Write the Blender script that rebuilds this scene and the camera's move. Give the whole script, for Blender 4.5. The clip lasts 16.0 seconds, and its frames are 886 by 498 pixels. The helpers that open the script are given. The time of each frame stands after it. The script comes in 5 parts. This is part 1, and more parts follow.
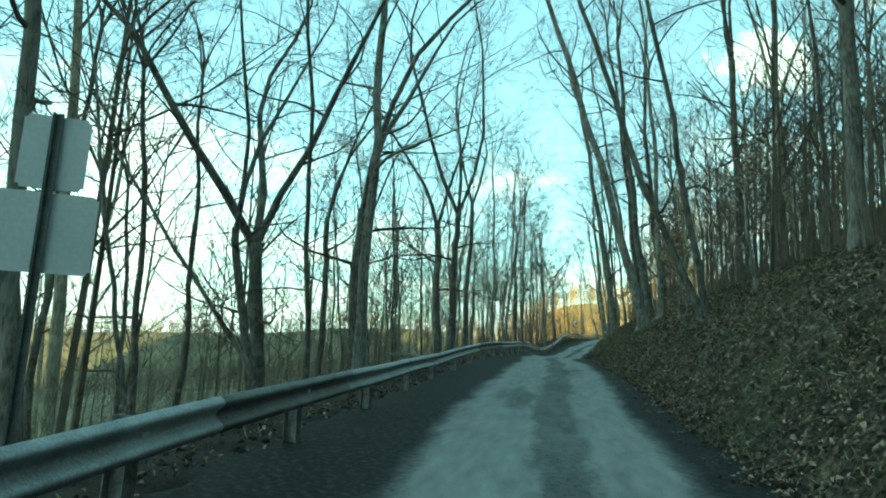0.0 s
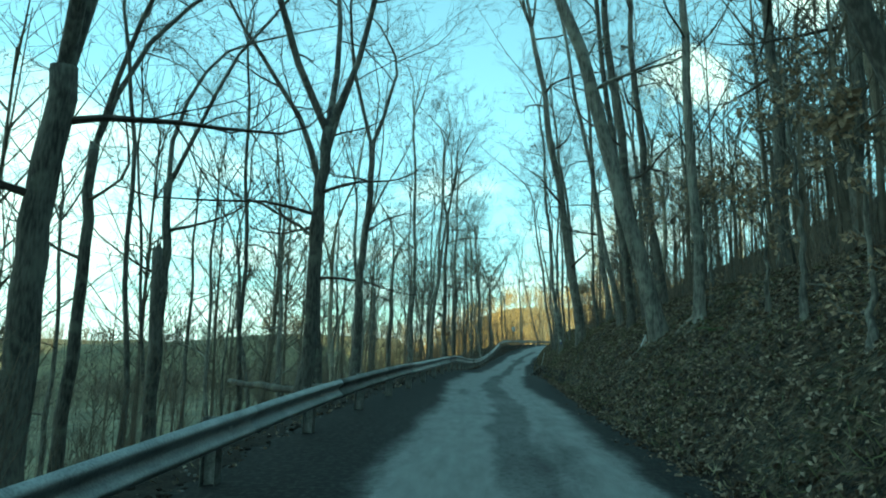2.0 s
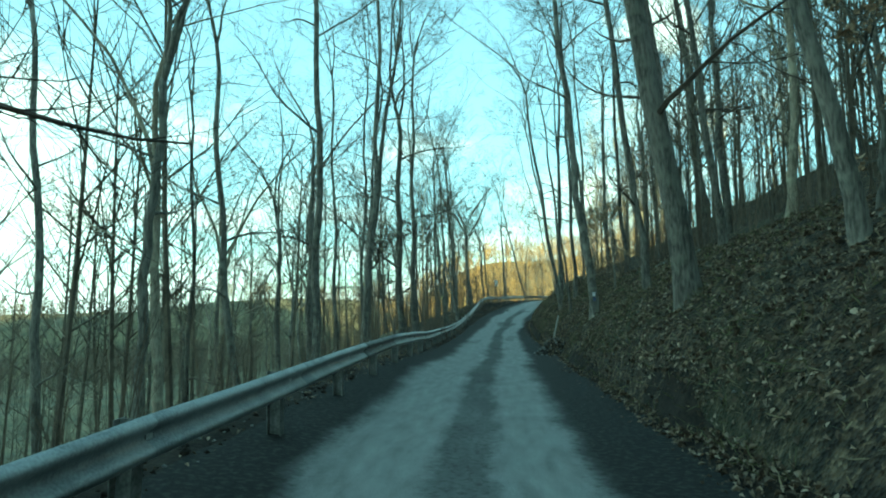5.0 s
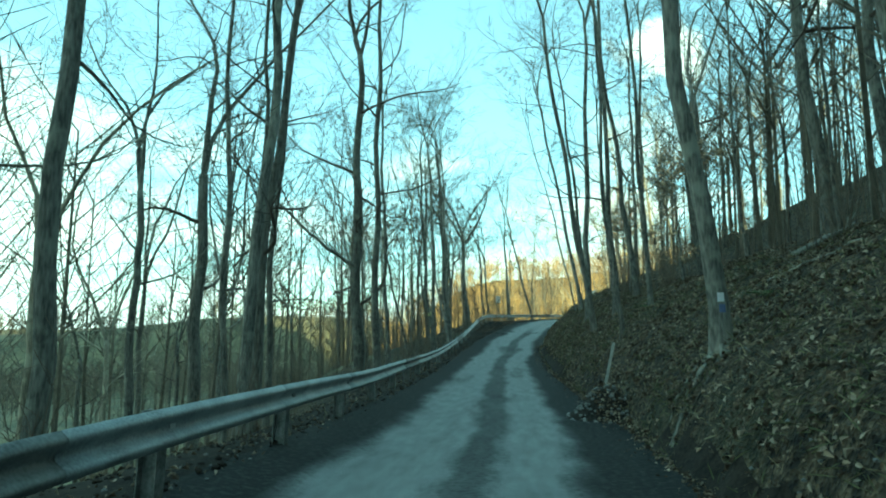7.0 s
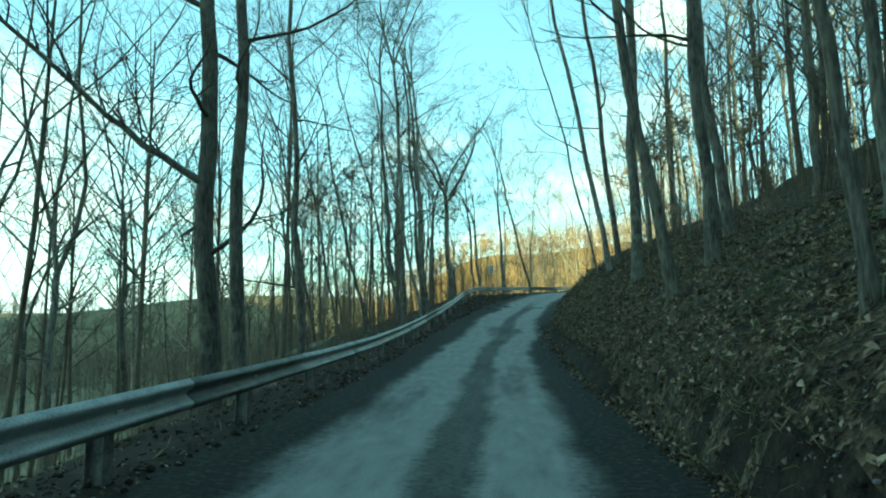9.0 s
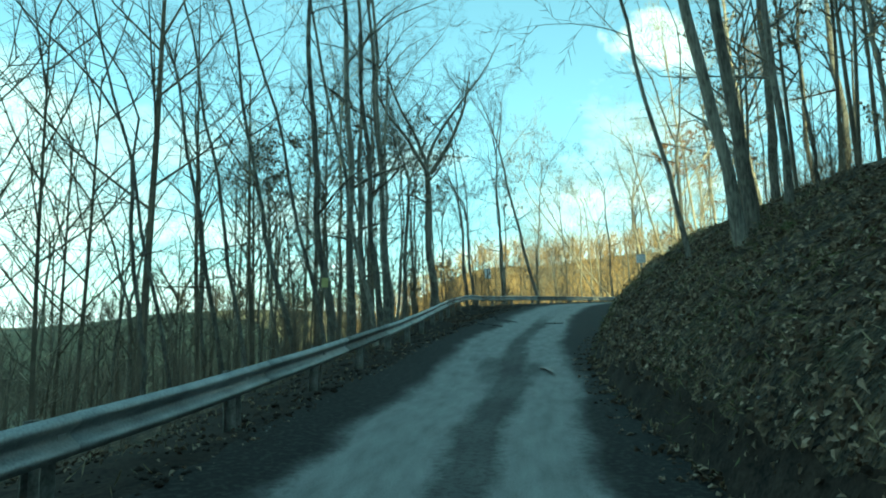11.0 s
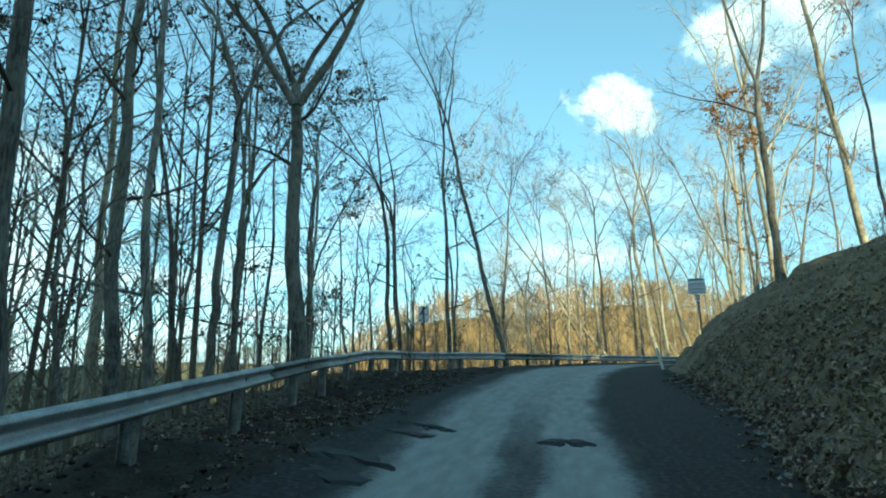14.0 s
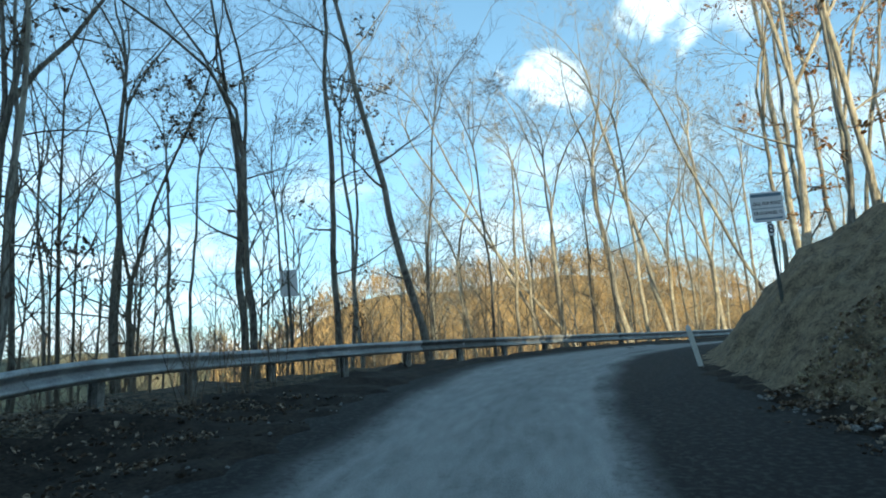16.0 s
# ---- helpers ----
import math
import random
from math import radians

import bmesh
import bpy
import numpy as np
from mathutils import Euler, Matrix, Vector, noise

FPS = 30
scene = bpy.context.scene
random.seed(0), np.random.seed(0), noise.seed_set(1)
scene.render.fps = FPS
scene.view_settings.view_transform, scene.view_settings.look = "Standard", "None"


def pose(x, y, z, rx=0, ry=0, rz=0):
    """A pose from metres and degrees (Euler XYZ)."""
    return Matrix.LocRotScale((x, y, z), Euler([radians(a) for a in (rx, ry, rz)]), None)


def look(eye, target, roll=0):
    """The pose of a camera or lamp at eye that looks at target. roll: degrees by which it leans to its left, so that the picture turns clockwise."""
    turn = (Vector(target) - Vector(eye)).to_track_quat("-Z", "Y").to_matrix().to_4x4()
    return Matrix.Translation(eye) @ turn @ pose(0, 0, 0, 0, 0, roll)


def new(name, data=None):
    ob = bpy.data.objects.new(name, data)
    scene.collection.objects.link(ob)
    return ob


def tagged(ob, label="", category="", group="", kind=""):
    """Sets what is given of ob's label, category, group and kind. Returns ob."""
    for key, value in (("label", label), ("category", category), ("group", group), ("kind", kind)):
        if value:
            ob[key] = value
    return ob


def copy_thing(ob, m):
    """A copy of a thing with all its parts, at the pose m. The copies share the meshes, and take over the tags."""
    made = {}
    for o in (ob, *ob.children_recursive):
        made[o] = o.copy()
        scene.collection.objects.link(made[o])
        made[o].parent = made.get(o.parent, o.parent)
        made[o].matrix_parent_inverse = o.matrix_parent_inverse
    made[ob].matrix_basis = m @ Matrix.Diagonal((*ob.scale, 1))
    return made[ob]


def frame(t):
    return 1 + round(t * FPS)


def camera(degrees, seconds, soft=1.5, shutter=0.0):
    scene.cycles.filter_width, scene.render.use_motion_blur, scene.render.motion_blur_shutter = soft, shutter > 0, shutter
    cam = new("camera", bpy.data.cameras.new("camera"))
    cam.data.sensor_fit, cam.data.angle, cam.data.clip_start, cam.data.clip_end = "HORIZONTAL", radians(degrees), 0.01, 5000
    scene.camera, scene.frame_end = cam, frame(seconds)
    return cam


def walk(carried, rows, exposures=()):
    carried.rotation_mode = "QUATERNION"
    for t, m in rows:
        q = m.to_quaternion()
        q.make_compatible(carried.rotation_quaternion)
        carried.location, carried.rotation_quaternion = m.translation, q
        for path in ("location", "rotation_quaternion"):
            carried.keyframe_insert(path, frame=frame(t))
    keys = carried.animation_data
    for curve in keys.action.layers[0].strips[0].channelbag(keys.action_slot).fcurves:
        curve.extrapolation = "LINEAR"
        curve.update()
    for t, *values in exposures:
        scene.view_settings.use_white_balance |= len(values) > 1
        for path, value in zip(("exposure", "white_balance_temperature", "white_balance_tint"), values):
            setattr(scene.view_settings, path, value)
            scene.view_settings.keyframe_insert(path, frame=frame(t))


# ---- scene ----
cam = camera(70.0, 16.0, soft=1.95)
PATH = [
    (0, (0.0, 0.0, 1.62), (0.04, 1.976, 1.929), 2.52),
    (0.5, (0.514, 3.329, 1.8), (0.613, 5.302, 2.114), 2.17),
    (1, (1.077, 6.649, 1.958), (1.232, 8.617, 2.275), 1.85),
    (1.5, (1.677, 9.902, 2.122), (1.88, 11.864, 2.452), 1.66),
    (2, (2.316, 13.108, 2.299), (2.557, 15.065, 2.631), 1.89),
    (2.5, (2.926, 16.205, 2.455), (3.196, 18.162, 2.764), 2.78),
    (3, (3.561, 19.143, 2.575), (3.863, 21.101, 2.851), 2.49),
    (3.5, (4.129, 21.979, 2.667), (4.458, 23.937, 2.911), 1.67),
    (4, (4.663, 24.795, 2.754), (4.998, 26.755, 2.964), 0.76),
    (4.2, (4.915, 25.941, 2.774), (5.244, 27.904, 2.973), -0.32),
    (6.3, (7.856, 38.058, 2.85), (8.157, 40.02, 3.09), -0.31),
    (6.5, (8.148, 39.22, 2.862), (8.451, 41.182, 3.111), -0.18),
    (7, (8.91, 42.137, 2.885), (9.217, 44.095, 3.151), 0.13),
    (7.5, (9.703, 45.079, 2.895), (10.016, 47.037, 3.151), 0.23),
    (8, (10.51, 48.056, 2.864), (10.832, 50.016, 3.1), -0.08),
    (8.5, (11.381, 51.092, 2.795), (11.706, 53.054, 3.009), -0.52),
    (9, (12.268, 54.204, 2.772), (12.588, 56.168, 2.971), -0.63),
    (9.2, (12.622, 55.441, 2.766), (12.94, 57.406, 2.961), -0.52),
    (11.3, (16.04, 69.175, 2.897), (16.366, 71.131, 3.16), -0.54),
    (11.5, (16.4, 70.465, 2.932), (16.732, 72.418, 3.209), -0.38),
    (12, (17.355, 73.616, 3.073), (17.69, 75.561, 3.4), 0.01),
    (12.5, (18.299, 76.714, 3.241), (18.639, 78.649, 3.617), 0.09),
    (13, (19.236, 79.766, 3.419), (19.593, 81.692, 3.822), 0.04),
    (13.5, (20.207, 82.795, 3.625), (20.594, 84.712, 4.042), 0.32),
    (14, (21.241, 85.768, 3.856), (21.672, 87.677, 4.266), 0.06),
    (14.5, (22.357, 88.624, 4.066), (22.841, 90.524, 4.457), -0.88),
    (15, (23.424, 91.344, 4.28), (23.967, 93.234, 4.645), -1.60),
    (15.5, (24.447, 93.873, 4.491), (25.038, 95.752, 4.84), -2.20),
    (16, (25.471, 96.282, 4.686), (26.088, 98.155, 5.019), -2.47),
]
walk(cam, [(t, look(eye, target, roll)) for t, eye, target, roll in PATH],
     exposures=[(0, 1.42, 6200, -36.5), (1, 1.16, 5700, -37.5), (2, 1.12, 5500, -38.5), (3.5, 1.2, 5750, -38.5), (6.5, 1.4, 5700, -39.5), (7.5, 1.4, 5700, -39.5), (9, 1.2, 5650, -39.5), (12.5, 0.92, 5250, -35.5), (13.5, 0.88, 5150, -29.5), (14.5, 0.765, 5200, -14.5), (16, 0.735, 5250, -6.5)])


# ---- light, sky and exposure ----
SUN_TURN, SUN_HIGH = 170.0, 13.0  # degrees: clockwise from +y, and above the horizon
world = bpy.data.worlds.new("sky")
scene.world = world
world.use_nodes = True
wn, wl = world.node_tree.nodes, world.node_tree.links
wn.clear()
w_out = wn.new("ShaderNodeOutputWorld")
w_bg = wn.new("ShaderNodeBackground")
w_sky = wn.new("ShaderNodeTexSky")
w_sky.sky_type = "NISHITA"
w_sky.sun_disc = False
w_sky.sun_elevation, w_sky.sun_rotation = radians(SUN_HIGH), radians(SUN_TURN)
w_sky.air_density, w_sky.dust_density, w_sky.ozone_density = 1.0, 0.6, 1.2
w_bg.inputs["Strength"].default_value = 0.105
wl.new(w_bg.outputs[0], w_out.inputs[0])


def world_clouds():
    """Thin bright cloud low in the west and north, torn cumulus higher up."""
    coord = wn.new("ShaderNodeTexCoord")
    split = wn.new("ShaderNodeSeparateXYZ")
    wl.new(coord.outputs["Generated"], split.inputs[0])

    def calc(op, a, b=None, c=None):
        node = wn.new("ShaderNodeMath")
        node.operation = op
        for slot, v in zip(node.inputs, (a, b, c)):
            if isinstance(v, (int, float)):
                slot.default_value = v
            elif v is not None:
                wl.new(v, slot)
        return node.outputs[0]

    height = calc("MAXIMUM", split.outputs[2], 0.0)
    flat = calc("ADD", height, 0.18)
    u, v = calc("DIVIDE", split.outputs[0], flat), calc("DIVIDE", split.outputs[1], flat)
    both = wn.new("ShaderNodeCombineXYZ")
    wl.new(u, both.inputs[0])
    wl.new(v, both.inputs[1])
    tex = wn.new("ShaderNodeTexNoise")
    tex.inputs["Scale"].default_value, tex.inputs["Detail"].default_value, tex.inputs["Roughness"].default_value = 1.3, 8, 0.58
    wl.new(both.outputs[0], tex.inputs["Vector"])
    low = calc("MAXIMUM", calc("SUBTRACT", 1.0, calc("MULTIPLY", height, 1.9)), 0.0)
    west = calc("MULTIPLY_ADD", calc("MAXIMUM", calc("MULTIPLY", split.outputs[0], -1.0), 0.0), 0.30, 0.19)
    cover = calc("ADD", tex.outputs["Fac"], calc("MULTIPLY", low, west))
    ramp = wn.new("ShaderNodeMapRange")
    ramp.inputs["From Min"].default_value, ramp.inputs["From Max"].default_value = 0.60, 0.80
    wl.new(cover, ramp.inputs["Value"])
    # small torn cumulus ahead
    jitter = wn.new("ShaderNodeTexNoise")
    jitter.inputs["Scale"].default_value, jitter.inputs["Detail"].default_value = 18, 8
    wl.new(coord.outputs["Generated"], jitter.inputs["Vector"])
    fac = ramp.outputs[0]
    for az, el, lo, hi in ((30.2, 23.4, 0.9986, 1.0008), (28.4, 24.0, 0.9986, 1.0010), (45.0, 30.5, 0.9945, 1.0002), (40.0, 28.5, 0.9978, 1.0006)):
        turn = wn.new("ShaderNodeVectorMath")
        turn.operation = "DOT_PRODUCT"
        wl.new(coord.outputs["Generated"], turn.inputs[0])
        turn.inputs[1].default_value = Vector((math.sin(radians(az)), math.cos(radians(az)), math.tan(radians(el)))).normalized()
        close = calc("ADD", turn.outputs["Value"], calc("MULTIPLY", calc("SUBTRACT", jitter.outputs["Fac"], 0.5), 0.013))
        puff = wn.new("ShaderNodeMapRange")
        puff.interpolation_type = "SMOOTHSTEP"
        puff.inputs["From Min"].default_value, puff.inputs["From Max"].default_value = lo, hi
        wl.new(close, puff.inputs["Value"])
        fac = calc("MAXIMUM", fac, puff.outputs[0])
    haze = wn.new("ShaderNodeMix")
    haze.data_type = "RGBA"
    wl.new(calc("MULTIPLY_ADD", low, 0.24, 0.22), haze.inputs["Factor"])
    wl.new(w_sky.outputs[0], haze.inputs["A"])
    haze.inputs["B"].default_value = (5.5, 7.7, 9.1, 1)
    mix = wn.new("ShaderNodeMix")
    mix.data_type = "RGBA"
    wl.new(fac, mix.inputs["Factor"])
    wl.new(haze.outputs["Result"], mix.inputs["A"])
    mix.inputs["B"].default_value = (8.2, 8.2, 8.2, 1)
    wl.new(mix.outputs["Result"], w_bg.inputs["Color"])


world_clouds()

sun = new("sun", bpy.data.lights.new("sun", "SUN"))
sun.data.energy, sun.data.angle, sun.data.color = 5.0, radians(0.5), (1.0, 0.73, 0.43)
sun_way = Vector((math.sin(radians(SUN_TURN)) * math.cos(radians(SUN_HIGH)), math.cos(radians(SUN_TURN)) * math.cos(radians(SUN_HIGH)), math.sin(radians(SUN_HIGH))))
sun.matrix_world = look(sun_way * 100, (0, 0, 0))


# ---- materials ----
def material(name, dark, light, scale=6.0, rough=0.85, metal=0.0, bump=0.3, fine=60.0, stretch=(1, 1, 1), per_piece=0.0, transl=0.0):
    """Two-scale noise between two colours, fine relief; per_piece varies brightness by object."""
    mat = bpy.data.materials.new(name)
    mat.use_nodes = True
    n, l = mat.node_tree.nodes, mat.node_tree.links
    b = n["Principled BSDF"]
    b.inputs["Roughness"].default_value, b.inputs["Metallic"].default_value = rough, metal
    tc = n.new("ShaderNodeTexCoord")
    mp = n.new("ShaderNodeMapping")
    mp.inputs["Scale"].default_value = stretch
    l.new(tc.outputs["Object"], mp.inputs[0])
    a, c = n.new("ShaderNodeTexNoise"), n.new("ShaderNodeTexNoise")
    a.inputs["Scale"].default_value, a.inputs["Detail"].default_value = scale, 6
    c.inputs["Scale"].default_value, c.inputs["Detail"].default_value = fine, 5
    for t in (a, c):
        l.new(mp.outputs[0], t.inputs["Vector"])
    add = n.new("ShaderNodeMath")
    add.operation = "MULTIPLY_ADD"
    add.inputs[1].default_value = 0.5
    half = n.new("ShaderNodeMath")
    half.operation = "MULTIPLY"
    half.inputs[1].default_value = 0.5
    l.new(c.outputs["Fac"], half.inputs[0])
    l.new(a.outputs["Fac"], add.inputs[0])
    l.new(half.outputs[0], add.inputs[2])
    ramp = n.new("ShaderNodeValToRGB")
    ramp.color_ramp.elements[0].position, ramp.color_ramp.elements[0].color = 0.34, (*dark, 1)
    ramp.color_ramp.elements[1].position, ramp.color_ramp.elements[1].color = 0.66, (*light, 1)
    l.new(add.outputs[0], ramp.inputs[0])
    out = ramp.outputs[0]
    if per_piece:
        info = n.new("ShaderNodeObjectInfo")
        rng = n.new("ShaderNodeMapRange")
        rng.inputs["To Min"].default_value, rng.inputs["To Max"].default_value = 1 - per_piece, 1 + per_piece
        l.new(info.outputs["Random"], rng.inputs["Value"])
        hsv = n.new("ShaderNodeHueSaturation")
        l.new(rng.outputs[0], hsv.inputs["Value"])
        l.new(out, hsv.inputs["Color"])
        out = hsv.outputs[0]
    l.new(out, b.inputs["Base Color"])
    bp = n.new("ShaderNodeBump")
    bp.inputs["Strength"].default_value, bp.inputs["Distance"].default_value = bump, 0.02
    l.new(add.outputs[0], bp.inputs["Height"])
    l.new(bp.outputs[0], b.inputs["Normal"])
    return mat


def bark_material(name, dark, light):
    """Furrowed bark, streaked upwards, with paler blotches of lichen."""
    mat = material(name, dark, light, 3.2, 0.92, 0, 1.0, 26, (1, 1, 0.2), 0.25)
    n, l = mat.node_tree.nodes, mat.node_tree.links
    ramp = next(x for x in n if x.type == "VALTORGB")
    ramp.color_ramp.elements[0].position, ramp.color_ramp.elements[1].position = 0.40, 0.60
    next(x for x in n if x.type == "BUMP").inputs["Distance"].default_value = 0.05
    base = n["Principled BSDF"].inputs["Base Color"]
    colour = base.links[0].from_socket
    tc, spot, fac, mix = n.new("ShaderNodeTexCoord"), n.new("ShaderNodeTexNoise"), n.new("ShaderNodeMapRange"), n.new("ShaderNodeMix")
    spot.inputs["Scale"].default_value, spot.inputs["Detail"].default_value = 2.6, 7
    l.new(tc.outputs["Object"], spot.inputs["Vector"])
    fac.inputs["From Min"].default_value, fac.inputs["From Max"].default_value, fac.inputs["To Max"].default_value = 0.52, 0.64, 0.55
    l.new(spot.outputs["Fac"], fac.inputs["Value"])
    mix.data_type = "RGBA"
    l.new(fac.outputs[0], mix.inputs["Factor"])
    l.new(colour, mix.inputs["A"])
    mix.inputs["B"].default_value = (light[0] * 1.25, light[1] * 1.32, light[2] * 1.25, 1)
    l.new(mix.outputs["Result"], base)
    return mat


BARK = bark_material("bark_grey", (0.058, 0.054, 0.046), (0.21, 0.195, 0.165))
BARK_PALE = bark_material("bark_pale", (0.085, 0.082, 0.07), (0.30, 0.28, 0.24))
# bark brightened and warmed in colour to stand for low sun on the spur
BARK_SUNLIT = bark_material("bark_sunlit", (0.20, 0.175, 0.13), (0.47, 0.41, 0.31))
TWIG = material("twig", (0.045, 0.037, 0.030), (0.125, 0.10, 0.08), 3, 0.9, 0, 0.0, 30, (1, 1, 1), 0.2)
STEEL = material("galvanised_steel", (0.22, 0.23, 0.23), (0.50, 0.51, 0.51), 3.0, 0.55, 0.5, 0.1, 45)
STEEL_OLD = material("weathered_steel", (0.10, 0.10, 0.095), (0.26, 0.26, 0.25), 4.0, 0.6, 0.45, 0.15, 40)
WASHER = material("plate_washer", (0.45, 0.46, 0.45), (0.66, 0.67, 0.66), 9.0, 0.5, 0.3, 0.1, 60)
POST = material("guardrail_post", (0.10, 0.10, 0.09), (0.34, 0.34, 0.32), 5.0, 0.6, 0.4, 0.2, 30)


def ground_material():
    """Brown leaf litter with dark soil showing through and patches of dull moss and dry grass."""
    mat = bpy.data.materials.new("leaf_litter")
    mat.use_nodes = True
    n, l = mat.node_tree.nodes, mat.node_tree.links
    b = n["Principled BSDF"]
    b.inputs["Roughness"].default_value = 0.95
    tc = n.new("ShaderNodeTexCoord")
    vor = n.new("ShaderNodeTexVoronoi")
    vor.inputs["Scale"].default_value = 21.0
    big, mid = n.new("ShaderNodeTexNoise"), n.new("ShaderNodeTexNoise")
    big.inputs["Scale"].default_value, big.inputs["Detail"].default_value = 0.35, 6
    mid.inputs["Scale"].default_value, mid.inputs["Detail"].default_value = 5.5, 10
    for t in (vor, big, mid):
        l.new(tc.outputs["Object"], t.inputs["Vector"])
    r1 = n.new("ShaderNodeValToRGB")
    e = r1.color_ramp.elements
    e[0].position, e[0].color = 0.36, (0.016, 0.013, 0.008, 1)
    e[1].position, e[1].color = 0.70, (0.16, 0.12, 0.072, 1)
    mid_stop = e.new(0.5)
    mid_stop.color = (0.058, 0.044, 0.027, 1)
    l.new(mid.outputs["Fac"], r1.inputs[0])
    sep = n.new("ShaderNodeSeparateColor")
    l.new(vor.outputs["Color"], sep.inputs[0])
    hsv = n.new("ShaderNodeHueSaturation")
    rng = n.new("ShaderNodeMapRange")
    rng.inputs["To Min"].default_value, rng.inputs["To Max"].default_value = 0.25, 1.9
    l.new(sep.outputs[0], rng.inputs["Value"])
    l.new(rng.outputs[0], hsv.inputs["Value"])
    l.new(r1.outputs[0], hsv.inputs["Color"])
    r2 = n.new("ShaderNodeMapRange")
    r2.inputs["From Min"].default_value, r2.inputs["From Max"].default_value = 0.50, 0.68
    l.new(big.outputs["Fac"], r2.inputs["Value"])
    half = n.new("ShaderNodeMath")
    half.operation = "MULTIPLY"
    half.inputs[1].default_value = 0.55
    l.new(r2.outputs[0], half.inputs[0])
    mix = n.new("ShaderNodeMix")
    mix.data_type = "RGBA"
    l.new(half.outputs[0], mix.inputs["Factor"])
    l.new(hsv.outputs[0], mix.inputs["A"])
    mix.inputs["B"].default_value = (0.05, 0.056, 0.024, 1)
    l.new(mix.outputs["Result"], b.inputs["Base Color"])
    bp = n.new("ShaderNodeBump")
    bp.inputs["Strength"].default_value, bp.inputs["Distance"].default_value = 0.9, 0.06
    l.new(vor.outputs["Distance"], bp.inputs["Height"])
    l.new(bp.outputs[0], b.inputs["Normal"])
    return mat


CALM = 70  # the dark crown is faint before this way along the road


def road_material():
    """Worn chip-seal: two pale wheel tracks, a dark gravelly crown and dark dirty edges, by the road's own UV (metres)."""
    mat = bpy.data.materials.new("worn_asphalt")
    mat.use_nodes = True
    n, l = mat.node_tree.nodes, mat.node_tree.links
    b = n["Principled BSDF"]
    uv = n.new("ShaderNodeTexCoord")
    split = n.new("ShaderNodeSeparateXYZ")
    l.new(uv.outputs["UV"], split.inputs[0])

    def calc(op, a, c=None, d=None):
        node = n.new("ShaderNodeMath")
        node.operation = op
        for slot, v in zip(node.inputs, (a, c, d)):
            if isinstance(v, (int, float)):
                slot.default_value = v
            elif v is not None:
                l.new(v, slot)
        return node.outputs[0]

    def noise_at(scale, detail, stretch=(1, 1, 1)):
        mp = n.new("ShaderNodeMapping")
        mp.inputs["Scale"].default_value = stretch
        l.new(uv.outputs["UV"], mp.inputs[0])
        t = n.new("ShaderNodeTexNoise")
        t.inputs["Scale"].default_value, t.inputs["Detail"].default_value = scale, detail
        l.new(mp.outputs[0], t.inputs["Vector"])
        return t.outputs["Fac"]

    def soft(value, lo, hi):
        r = n.new("ShaderNodeMapRange")
        r.interpolation_type = "SMOOTHSTEP"
        r.inputs["From Min"].default_value, r.inputs["From Max"].default_value = lo, hi
        l.new(value, r.inputs["Value"])
        return r.outputs[0]

    ragged = calc("MULTIPLY", calc("SUBTRACT", noise_at(1.6, 8, (1, 0.45, 1)), 0.5), 0.55)
    wander = calc("MULTIPLY", calc("SUBTRACT", noise_at(0.12, 2, (1, 1, 1)), 0.5), 0.7)
    crumbs = calc("MULTIPLY", calc("SUBTRACT", noise_at(9, 6), 0.5), 0.22)
    side = calc("ADD", split.outputs[0], calc("ADD", wander, calc("ADD", ragged, crumbs)))
    broad = soft(split.outputs[1], 132, 146)  # past here the tracks run together
    left = calc("ABSOLUTE", calc("ADD", side, 0.86))
    right = calc("ABSOLUTE", calc("SUBTRACT", side, 0.84))
    lane = calc("MAXIMUM", calc("SUBTRACT", 1.0, soft(left, 0.46, 0.92)), calc("SUBTRACT", 1.0, soft(right, 0.30, 0.76)))
    crown = calc("SUBTRACT", 1.0, soft(calc("ABSOLUTE", side), 0.35, 0.75))
    lane = calc("MAXIMUM", lane, calc("MULTIPLY", crown, calc("ADD", calc("MULTIPLY", noise_at(0.35, 3), 0.7), calc("MULTIPLY", calc("SUBTRACT", 1.0, soft(split.outputs[1], CALM, CALM + 25)), 0.2))))
    whole = calc("SUBTRACT", 1.0, soft(calc("ABSOLUTE", calc("ADD", side, 0.15)), 1.25, 1.9))
    lane = calc("MAXIMUM", lane, calc("MULTIPLY", calc("MULTIPLY", whole, broad), 0.92))
    patch = calc("SUBTRACT", 1.0, calc("MULTIPLY", soft(noise_at(0.7, 10, (1, 0.18, 1)), 0.56, 0.72), 0.55))
    blotch = calc("MULTIPLY_ADD", noise_at(2.6, 6, (1, 0.22, 1)), 0.5, 0.72)
    lane = calc("MINIMUM", calc("MULTIPLY", calc("MULTIPLY", lane, patch), blotch), 1.0)
    grit = noise_at(38, 4)
    r = n.new("ShaderNodeValToRGB")
    r.color_ramp.elements[0].position, r.color_ramp.elements[0].color = 0.0, (0.016, 0.0155, 0.0148, 1)
    r.color_ramp.elements[1].position, r.color_ramp.elements[1].color = 1.0, (0.27, 0.27, 0.262, 1)
    l.new(lane, r.inputs[0])
    hsv = n.new("ShaderNodeHueSaturation")
    stain = calc("MULTIPLY_ADD", noise_at(6, 8, (1, 0.25, 1)), 0.9, 0.55)
    l.new(calc("MULTIPLY", stain, calc("MULTIPLY_ADD", noise_at(70, 3), 1.5, 0.25)), hsv.inputs["Value"])
    gravel = n.new("ShaderNodeMix")
    gravel.data_type = "RGBA"
